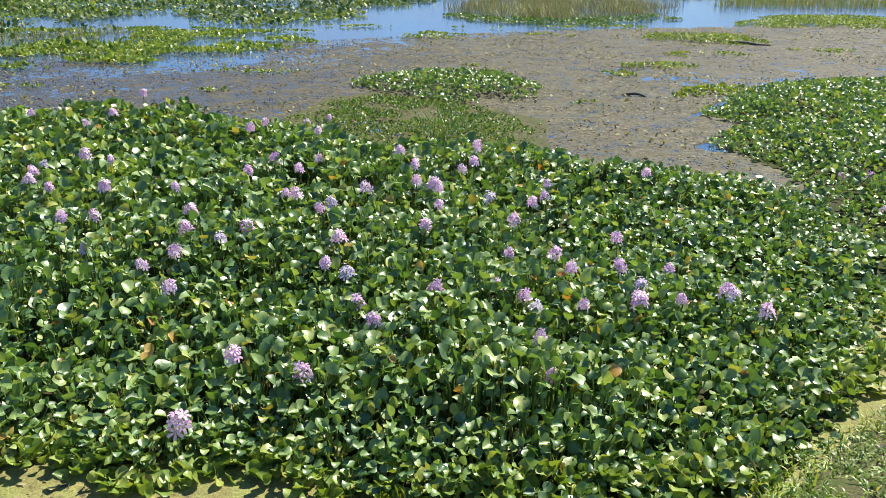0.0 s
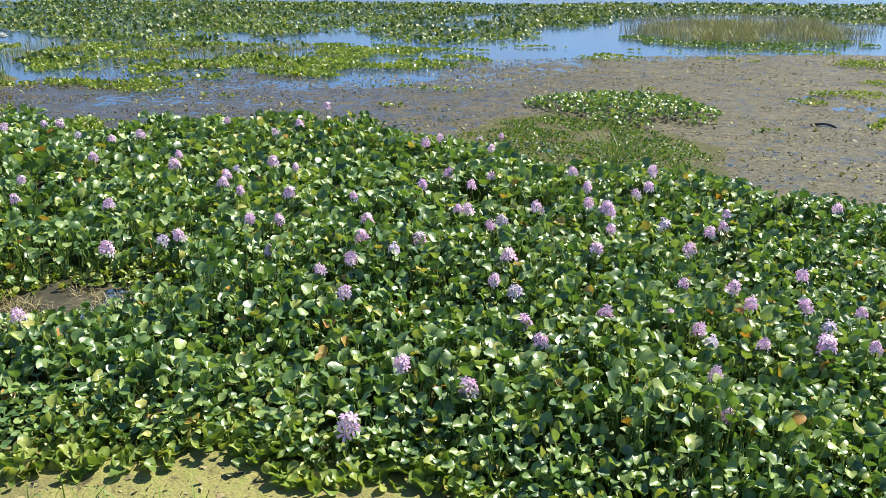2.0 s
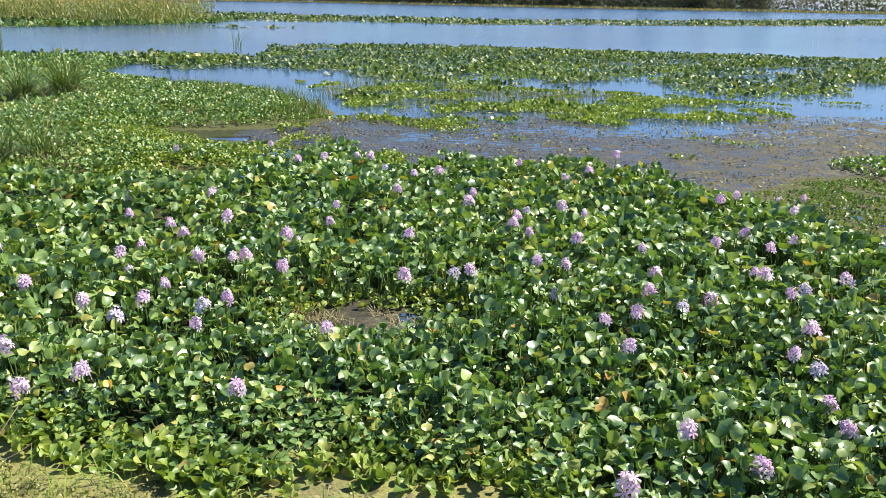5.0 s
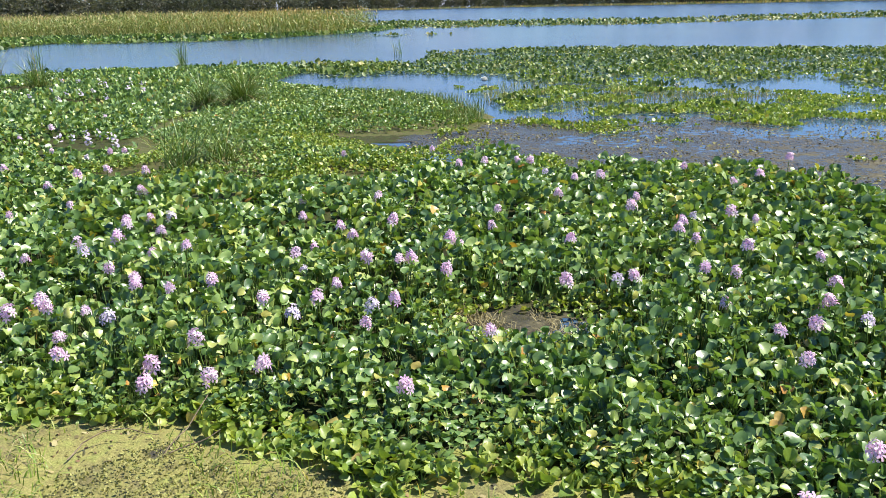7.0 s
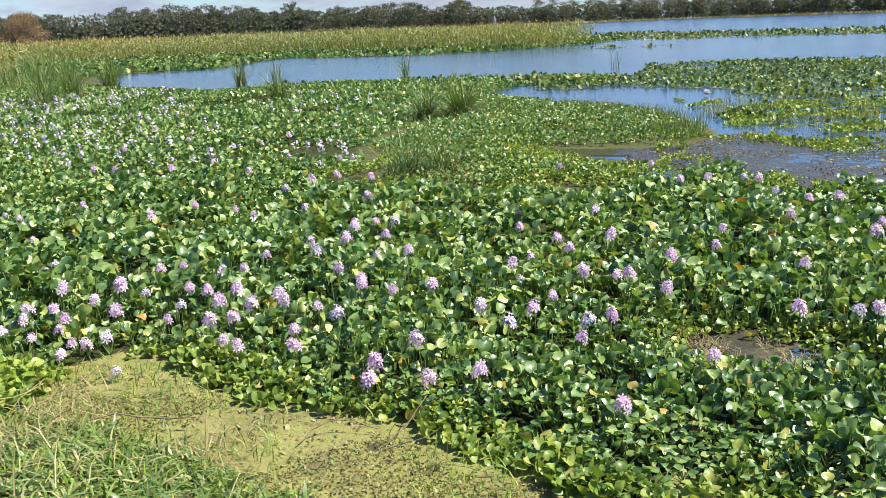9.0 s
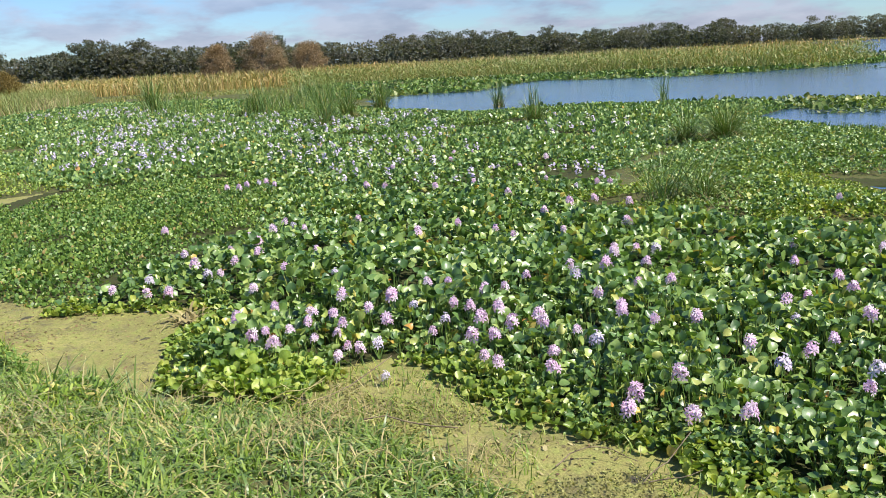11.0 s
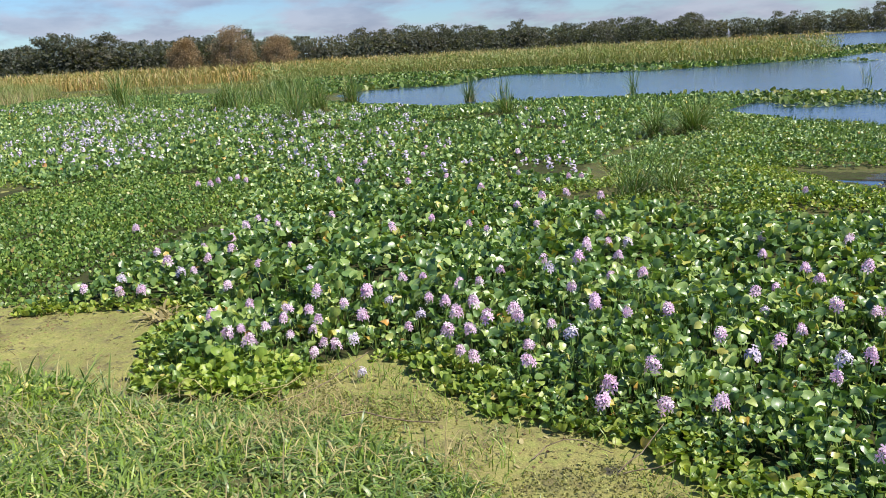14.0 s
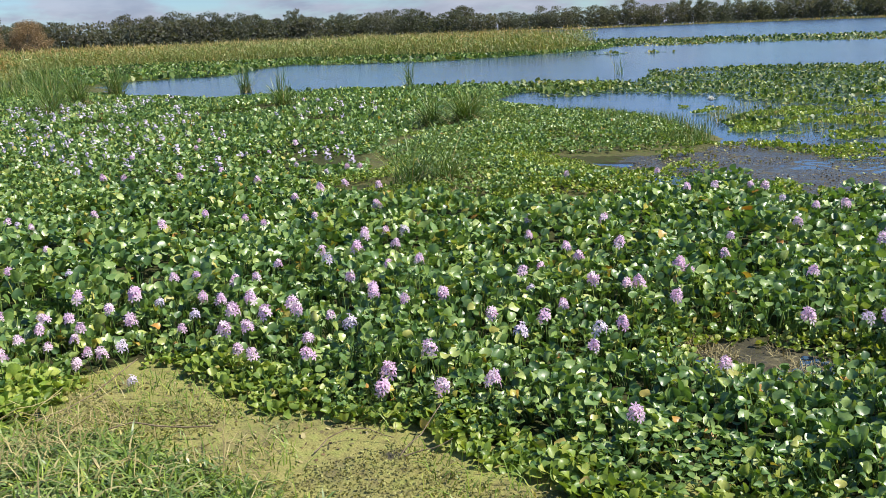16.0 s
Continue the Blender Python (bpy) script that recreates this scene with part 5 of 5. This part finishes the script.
stuff("marsh_cover", strewn(QUAD_LEAF, np.stack([x, y, 0.02 + RNG.uniform(0.0, 0.12, n)], 1), turns(RNG.uniform(0, 6.28, n), np.radians(RNG.normal(25, 25, n)), RNG.normal(0, 0.4, n)), s), FRINGE,
      "low yellow-green plants covering the wet margin", "marsh plants")
# sprigs of grass growing out of the mud
x, y = spread(MUD_BOX, 0.05)
k = on_mud(x, y) & (x > -7.0) & (depth_in(BANK, x, y) > -0.9) & (wobble(x, y, 0.5, 1) > 0.45)
x, y = x[k], y[k]
stuff("mud_grass", ribbons(x, y, ground_height(x, y) - 0.005, 0.13 * RNG.uniform(0.4, 1.3, len(x)), np.full(len(x), 0.008), np.abs(RNG.normal(0.8, 0.4, len(x))), 3, 1.0), GRASS, "thin green sprigs of grass in the mud", "grass")

# weedy gap in the mat
x, y = spread(outline((-4.4, 3.9), (-2.9, 3.9), (-2.9, 5.2), (-4.4, 5.2)), 0.024)
k = (hole(x, y) < 2.0) & (wobble(x, y, 0.22, 1) > 0.42) & (hole(x, y) > 0.35)
x, y = x[k], y[k]
n = len(x)
stuff("dead_weed", ribbons(x, y, np.full(n, 0.005), RNG.uniform(0.04, 0.14, n), np.full(n, 0.007), np.abs(RNG.normal(1.0, 0.4, n)), 3, 0.8), STRAW, "dead straw-coloured weed in the muddy gap", "weed")


# ---- single plants along the front edge ----
def hyacinth_leaf(seed):
    """One leaf: blade and swollen stalk, its foot at the origin, leaning along +y."""
    g = np.random.RandomState(seed)
    h = 0.20 * g.uniform(0.6, 1.15)
    lean = g.uniform(0.25, 0.75)
    tip = np.array([[0, h * math.sin(lean), h * math.cos(lean)]])
    s = 0.07 * g.uniform(0.75, 1.2)
    blade = strewn(LEAVES[seed % 6], tip, turns(np.array([g.normal(0, 0.4)]), np.array([math.radians(g.normal(45, 20))]), np.array([g.normal(0, 0.3)])), np.array([[s * 1.05, s, s]]))
    return joined(blade, strewn(tube3(0.011, 0.004, 1.0), np.zeros((1, 3)), turns(np.zeros(1), np.array([math.pi / 2 - lean]), np.zeros(1)), np.array([[1, h, 1]])))


LEAF_MESHES = []
for k in range(10):
    me = mesh_from("leaf", *hyacinth_leaf(40 + k))
    me.materials.append(HYACINTH)
    LEAF_MESHES.append(me)
PLANTS = []
for k in range(5):
    base = tagged(new("water_hyacinth"), "glossy green water hyacinth plant at the edge of the mat", "water hyacinth", group="hyacinths along the front edge")
    for i in range(7):
        ob = part("leaf", LEAF_MESHES[(k * 3 + i) % 10], HYACINTH, base)
        ob.rotation_euler = (0, 0, i * 2.4 + k + random.uniform(-0.3, 0.3))
    PLANTS.append(base)
first = set()
for i, (px, py, s, h) in enumerate(FRONT_PLANTS):
    k = i % 5
    m = pose(px, py, max(float(ground_height(np.array([px]), np.array([py]))[0]), -0.01), 0, 0, random.uniform(0, 360)) @ Matrix.Diagonal((s / 0.078, s / 0.078, max(h / 0.26, 0.3), 1))
    if k not in first:
        first.add(k)
        PLANTS[k].matrix_basis = m
    else:
        c = copy_thing(PLANTS[k], pose(0, 0, 0))
        c.matrix_basis = m


# ---- hyacinth blooms ----
def floret_mesh(name, mat):
    """Six petals round a throat, facing +z."""
    v, f = [(0, 0, 0)], []
    for k in range(6):
        a = k * math.pi / 3
        w, r = 0.36, 0.039
        o = len(v)
        v += [(0.5 * r * math.cos(a - w), 0.5 * r * math.sin(a - w), 0.009), (0.5 * r * math.cos(a + w), 0.5 * r * math.sin(a + w), 0.008),
              (r * math.cos(a + w * 0.5), r * math.sin(a + w * 0.5), 0.006), (r * math.cos(a - w * 0.5), r * math.sin(a - w * 0.5), 0.006)]
        f += [(0, o, o + 1), (o, o + 3, o + 1), (o + 1, o + 3, o + 2)]
    me = mesh_from(name, np.array(v), np.array(f))
    me.materials.append(mat)
    return me


FLORETS = [floret_mesh("floret", PETAL), floret_mesh("floret", PALE_PETAL)]
STEM = mesh_from("flower_stem", *strewn(tube3(0.006, 0.004, 1.0), np.zeros((1, 3)), turns(np.zeros(1), np.array([math.pi / 2]), np.zeros(1)), np.array([[1, 0.30, 1]])))
STEM.materials.append(STALK)
SPIKES = []
for k in range(6):
    pale = k >= 5
    base = tagged(new("hyacinth_flower"), "pale lilac water hyacinth flower spike on a green stem" if pale else "pink-violet water hyacinth flower spike standing above the leaves", "flower", group="hyacinth flowers")
    part("stem", STEM, STALK, base)
    count = (12, 13, 11, 12, 9, 9)[k]
    for i in range(count):
        ob = part("floret", FLORETS[int(pale)], PETAL, base)
        u = i / (count - 1)
        a = i * 2.4 + k
        r = 0.039 * (1 - 0.55 * u) * random.uniform(0.7, 1.25)
        ob.location = (r * math.cos(a), r * math.sin(a), 0.255 + 0.068 * u + random.uniform(-0.008, 0.008))
        ob.rotation_euler = (radians(random.uniform(-28, 28)), radians(82 - 55 * u ** 2 + random.uniform(-18, 18)), a)
        ob.scale = (random.uniform(0.8, 1.1) - 0.2 * u,) * 3
    SPIKES.append(base)


def bloom(i, bx, by, scale, lift=0.0):
    k = (i * 7 + int(i / 6)) % 6 if i % 3 else i % 4
    d = float(depth_in(MAT, np.array([bx]), np.array([by]))[0])
    if float(hole(np.array([bx]), np.array([by]))[0]) < 1.8:
        d = 0.3
    centre = min(max(0.16 + 0.35 * d, 0.10), float(np.interp(math.hypot(bx, by), [4.5, 8], [0.30, 0.42])))
    if d < 0.25 and math.hypot(bx, by) > 11.5:
        centre = 0.28
    z = centre + lift - 0.28 * scale
    m = pose(bx, by, z, random.gauss(0, 7), random.gauss(0, 7), random.uniform(0, 360)) @ Matrix.Diagonal((scale, scale, scale, 1))
    if SPIKES[k].get("set"):
        c = copy_thing(SPIKES[k], pose(0, 0, 0))
        c.matrix_basis = m
    else:
        SPIKES[k]["set"] = 1
        SPIKES[k].matrix_basis = m


for i, (bx, by) in enumerate(BLOOMS_A + BLOOMS_B + BLOOMS_C + BLOOMS_D + BLOOMS_E + BLOOMS_F):
    bloom(i, bx, by, random.uniform(0.68, 1.1))

# distant blooms, too many to count
FAR_BLOOMS = [(outline((-44, -2), (-50, -9), (-62, -11), (-60, -4), (-48, 0)), 0.8), (outline((-19.6, -2.6), (-20.5, -0.5), (-30, -1.0), (-40, -2.4), (-30, -5.2), (-24, -4.6)), 0.65), (outline((-22, -3.5), (-34, -5), (-44, -2), (-42, 4), (-34, 3), (-24, 0)), 0.75), (outline((-14.5, 2), (-24, 0.5), (-34, 3), (-34, 9), (-24, 7), (-16, 5.6), (-13.5, 4)), 0.62),
              (outline((-19, 8), (-26, 9), (-28, 13), (-22, 12)), 0.9), (outline((-13, 5), (-16.4, 6.4), (-15.4, 7.4), (-12.7, 6.2)), 0.4)]
V = []
for poly, step in FAR_BLOOMS:
    bx, by = spread(poly, step)
    k = wobble(bx, by, 1.3, 5) > 0.42
    bx, by = bx[k], by[k]
    n = len(bx)
    for j in range(7):
        u = j / 6
        a = j * 2.4 + RNG.rand(n)
        pos = np.stack([bx + 0.04 * np.cos(a), by + 0.04 * np.sin(a), 0.27 + 0.09 * u + 0.05 * RNG.rand(n)], 1)
        V.append(strewn(TINY_LEAF, pos, turns(a, np.radians(RNG.normal(35, 25, n)), RNG.normal(0, 0.4, n)), RNG.uniform(0.035, 0.07, n)))
stuff("distant_blooms", joined(*V), PALE_PETAL, "many small pale lilac hyacinth blooms scattered in the distance", "flowers")


# ---- trees ----
def limb(p0, p1, r0, r1, sides=6, steps=4, bend=0.08, g=RNG):
    p0, p1 = np.array(p0, float), np.array(p1, float)
    d = p1 - p0
    L = np.linalg.norm(d)
    d = d / L
    a = np.cross(d, (0.3, 0.9, 0.1))
    a /= np.linalg.norm(a)
    b = np.cross(d, a)
    off = g.normal(0, bend * L, 3)
    v, f = [], []
    for i in range(steps + 1):
        s = i / steps
        c, r = p0 + (p1 - p0) * s + off * math.sin(s * math.pi), r0 + (r1 - r0) * s
        for k in range(sides):
            t = 2 * math.pi * k / sides
            v.append(c + r * (a * math.cos(t) + b * math.sin(t)))
    for i in range(steps):
        for k in range(sides):
            q, w = i * sides + k, i * sides + (k + 1) % sides
            f += [(q, w, w + sides), (q, w + sides, q + sides)]
    return np.array(v), np.array(f)


def tree(name, seed, tall, spread_r, mat, label, category="tree", clumps=16, leaves=60, leaf=0.55, bare=0.35):
    g = np.random.RandomState(seed)
    base = tagged(new(name), label, category)
    wood, tips = [limb((0, 0, -0.2), (g.normal(0, 0.3), g.normal(0, 0.3), tall * 0.72), tall * 0.022, tall * 0.008, g=g)], []
    for k in range(clumps):
        u = k / clumps
        a = k * 2.4 + g.rand()
        zz = tall * (bare + (0.98 - bare) * u)
        r = spread_r * math.sin(math.pi * (0.2 + 0.68 * u)) ** 0.6 * g.uniform(0.4, 1.0)
        tip = np.array([r * math.cos(a), r * math.sin(a), zz])
        tips.append(tip)
        wood.append(limb((0, 0, min(zz * 0.72, tall * 0.68)), tip, tall * 0.007, tall * 0.002, 4, 3, 0.06, g))
    C = []
    for tip in tips:
        n = leaves
        q = g.normal(0, 1, (n, 3))
        q /= np.linalg.norm(q, axis=1)[:, None]
        pos = tip + q * (g.rand(n) ** 0.4)[:, None] * np.array([spread_r * 0.36, spread_r * 0.36, tall * 0.075])
        C.append(strewn(QUAD_LEAF, pos, turns(g.uniform(0, 6.28, n), np.radians(g.normal(10, 40, n)), g.normal(0, 0.6, n)), leaf * g.uniform(0.6, 1.3, n)))
    part("trunk", joined(*wood), BARK, base, "grey trunk and limbs")
    part("crown", joined(*C), mat, base)
    return base


OAKS = [tree("oak_tree", 60 + k, 16 * s, 7.0 * w, HAZY_OAK, "dark green oak with hanging moss in the far treeline", clumps=24, leaves=110, leaf=0.7, bare=b * 0.4)
        for k, (s, w, b) in enumerate([(1, 1, 0.3), (0.85, 1.25, 0.25), (1.12, 0.85, 0.35), (0.75, 1.1, 0.2), (0.95, 1.4, 0.3), (0.6, 0.9, 0.12)])]
for ob in OAKS:
    tagged(ob, group="trees along the far shore")
placed = 0
g = np.random.RandomState(5)


def shore_range(az):
    """Distance of the wood's edge by direction, in degrees from +x towards +y."""
    return np.interp(az, [40, 95, 118, 130, 140, 150, 165, 178, 190, 204], [480, 500, 520, 640, 620, 540, 430, 400, 420, 360])


for az in np.arange(102, 206, 0.74):
    for row in range(2):
        a = az + g.uniform(-0.4, 0.4)
        r = shore_range(a) + row * 18 + g.uniform(-5, 12)
        k = g.randint(0, 6)
        s = g.uniform(0.62, 1.2) * np.interp(a, [130, 147, 158, 165, 169, 174, 179, 184, 187, 197, 205], [0.95, 0.98, 1.0, 0.95, 0.78, 1.05, 1.15, 1.1, 0.85, 0.74, 0.7])
        m = pose(r * math.cos(radians(a)), r * math.sin(radians(a)), 0, 0, 0, g.uniform(0, 360)) @ Matrix.Diagonal((s, s, s, 1))
        if placed < 6:
            k = placed
            OAKS[k].matrix_basis = m
        else:
            c = copy_thing(OAKS[k], pose(0, 0, 0))
            c.matrix_basis = m
        placed += 1

# undergrowth and the pale strip of shore grass before the wood
az = g.uniform(44, 206, 60000)
r = shore_range(az) + g.uniform(-14, 16, 60000)
pos = np.stack([r * np.cos(np.radians(az)), r * np.sin(np.radians(az)), 0.3 + 11.5 * g.rand(60000) ** 1.2], 1)
stuff("undergrowth", strewn(QUAD_LEAF, pos, turns(g.uniform(0, 6.28, 60000), np.radians(g.normal(20, 40, 60000)), g.normal(0, 0.5, 60000)), g.uniform(0.9, 1.9, 60000)), HAZY_OAK,
      "dark scrub under the far trees", "undergrowth")
az = g.uniform(44, 206, 14000)
r = shore_range(az) - 22 + g.uniform(-9, 9, 14000)
stuff("shore_grass", ribbons(r * np.cos(np.radians(az)), r * np.sin(np.radians(az)), np.full(14000, -0.05), g.uniform(0.7, 1.6, 14000), np.full(14000, 0.9), np.abs(g.normal(0.2, 0.1, 14000)), 2), REED,
      "pale tan grass along the far shore", "grass")

# rust-coloured young trees standing in the reeds
def cypress(seed, tall, wide, mat, label):
    """A dense rounded bush of fine drooping leaves on a short trunk with many limbs."""
    g = np.random.RandomState(seed)
    base = tagged(new("cypress_tree"), label, "tree", group="rusty trees in the reeds")
    wood = [limb((0, 0, -0.2), (g.normal(0, 0.1), g.normal(0, 0.1), tall * 0.85), tall * 0.02, tall * 0.006, g=g)]
    C = []
    for k in range(46):
        u = (k + 0.5) / 46
        a = k * 2.4 + g.rand()
        r = wide * math.sin(math.pi * (0.12 + 0.8 * u) ** 0.8) ** 0.7 * g.uniform(0.45, 0.85)
        tip = np.array([r * math.cos(a), r * math.sin(a), tall * (0.08 + 0.84 * u)])
        wood.append(limb((0, 0, tip[2] * 0.8), tip, tall * 0.006, tall * 0.002, 4, 2, 0.05, g))
        n = 290
        q = g.normal(0, 1, (n, 3))
        q /= np.linalg.norm(q, axis=1)[:, None]
        pos = tip + q * (g.rand(n) ** 0.5)[:, None] * np.array([wide * 0.34, wide * 0.34, tall * 0.1])
        C.append(strewn(QUAD_LEAF, pos, turns(g.uniform(0, 6.28, n), np.radians(g.normal(-15, 40, n)), g.normal(0, 0.6, n)), 0.14 * g.uniform(0.6, 1.3, n)))
    part("trunk", joined(*wood), BARK, base, "grey trunk and limbs")
    part("crown", joined(*C), mat, base)
    return base


for k, (az_, r_, tall, wide) in enumerate([(178.2, 118, 6.0, 2.6), (175.3, 116, 7.2, 3.6), (172.4, 122, 6.0, 3.2), (197.5, 98, 4.6, 3.6), (194.3, 104, 4.2, 3.6), (200.5, 94, 4.8, 3.6), (191.3, 110, 3.8, 3.2), (203.0, 92, 4.8, 3.6)]):
    low = az_ > 185
    ob = cypress(90 + k, tall, wide, SHRUB if low else CYPRESS, "low olive and orange shrub at the edge of the marsh" if low else "dense rounded rust-brown cypress standing in the reeds")
    ob.location = (r_ * math.cos(radians(az_)), r_ * math.sin(radians(az_)), 0)


# ---- dead sticks, straw and a white lily ----
def stick(points, r, label, mat=STICK):
    segs = [limb(a, b, r * (1 - 0.12 * i), r * (1 - 0.12 * (i + 1)), 6, 3, 0.03) for i, (a, b) in enumerate(zip(points, points[1:]))]
    me = mesh_from("stick", *joined(*segs))
    me.materials.append(mat)
    return tagged(new("stick", me), label, "stick", group="dead sticks")


stick([(-4.42, 1.36, 0.03), (-4.46, 1.47, 0.07), (-4.44, 1.58, 0.1), (-4.36, 1.7, 0.1), (-4.24, 1.8, 0.06)], 0.0045, "curved dead brown stem lying on the mud")
stick([(-4.06, 1.72, 0.02), (-4.12, 1.92, 0.09), (-4.2, 2.12, 0.2)], 0.004, "thin dead reddish stem leaning on the plants")
stick([(-4.06, 1.72, 0.02), (-3.98, 1.86, 0.07), (-3.9, 2.0, 0.13)], 0.004, "thin dead stem leaning on the plants")
stick([(-5.45, 0.2, 0.06), (-5.3, 0.55, 0.13), (-5.0, 0.95, 0.1)], 0.006, "dry pale stem in the bank grass")
stick([(-5.9, 0.05, 0.05), (-6.0, 0.45, 0.1), (-6.15, 0.8, 0.22)], 0.005, "dry pale stem in the bank grass")
stick([(6.6, 20.7, 0.02), (7.0, 20.4, 0.05), (7.45, 20.2, 0.03)], 0.05, "dark waterlogged branch lying on the mudflat", BARK)
stick([(2.7, 13.2, 0.02), (2.9, 13.15, 0.06), (3.05, 13.1, 0.02)], 0.025, "short dark waterlogged branch on the mudflat", BARK)
for i in range(18):
    bx, by = -4.3 - 2.6 * i / 17 + random.uniform(-0.15, 0.15), 0.95 - 2.2 * (i / 17) ** 1.4 + random.uniform(-0.2, 0.1)
    a, long = random.uniform(0, 6.28), random.uniform(0.3, 0.75)
    dx, dy, up = math.cos(a) * long, math.sin(a) * long, random.uniform(0.05, 0.2)
    foot = max(float(ground_height(np.array([bx]), np.array([by]))[0]), 0)
    stick([(bx, by, foot), (bx + dx * 0.5, by + dy * 0.5, foot + up), (bx + dx, by + dy, foot + up * random.uniform(0.3, 1.3))], 0.0035, "long pale dry grass stem arching over the bank", STRAW)
clump = tagged(new("dead_plant"), "collapsed clump of dead tan leaves at the mat's corner", "dead plant")
clump.location = (-8.5, -0.66, 0.0)
r_, a_ = 0.16 * np.sqrt(RNG.rand(70)), RNG.uniform(0, 6.28, 70)
part("dead_leaf", ribbons(r_ * np.cos(a_), r_ * np.sin(a_), np.full(70, 0.0), RNG.uniform(0.15, 0.34, 70), RNG.uniform(0.015, 0.045, 70), np.abs(RNG.normal(1.25, 0.3, 70)), 5, 1.0), STRAW, clump)


def lily_flower(x, y):
    base = tagged(new("water_lily"), "white water lily flower open above the pads", "flower")
    base.location = (x, y, 0.02)
    for ring, (n, el) in enumerate(((8, 25), (7, 50), (5, 72))):
        for i in range(n):
            a = np.array([i * 6.283 / n + ring * 0.4])
            part("petal", strewn(TINY_LEAF, np.array([[0, 0, 0.03]]), turns(a, np.radians(np.array([float(el)])), np.zeros(1)), np.array([0.16])), WHITE_PETAL, base)


lily_flower(-16.95, 20.25)
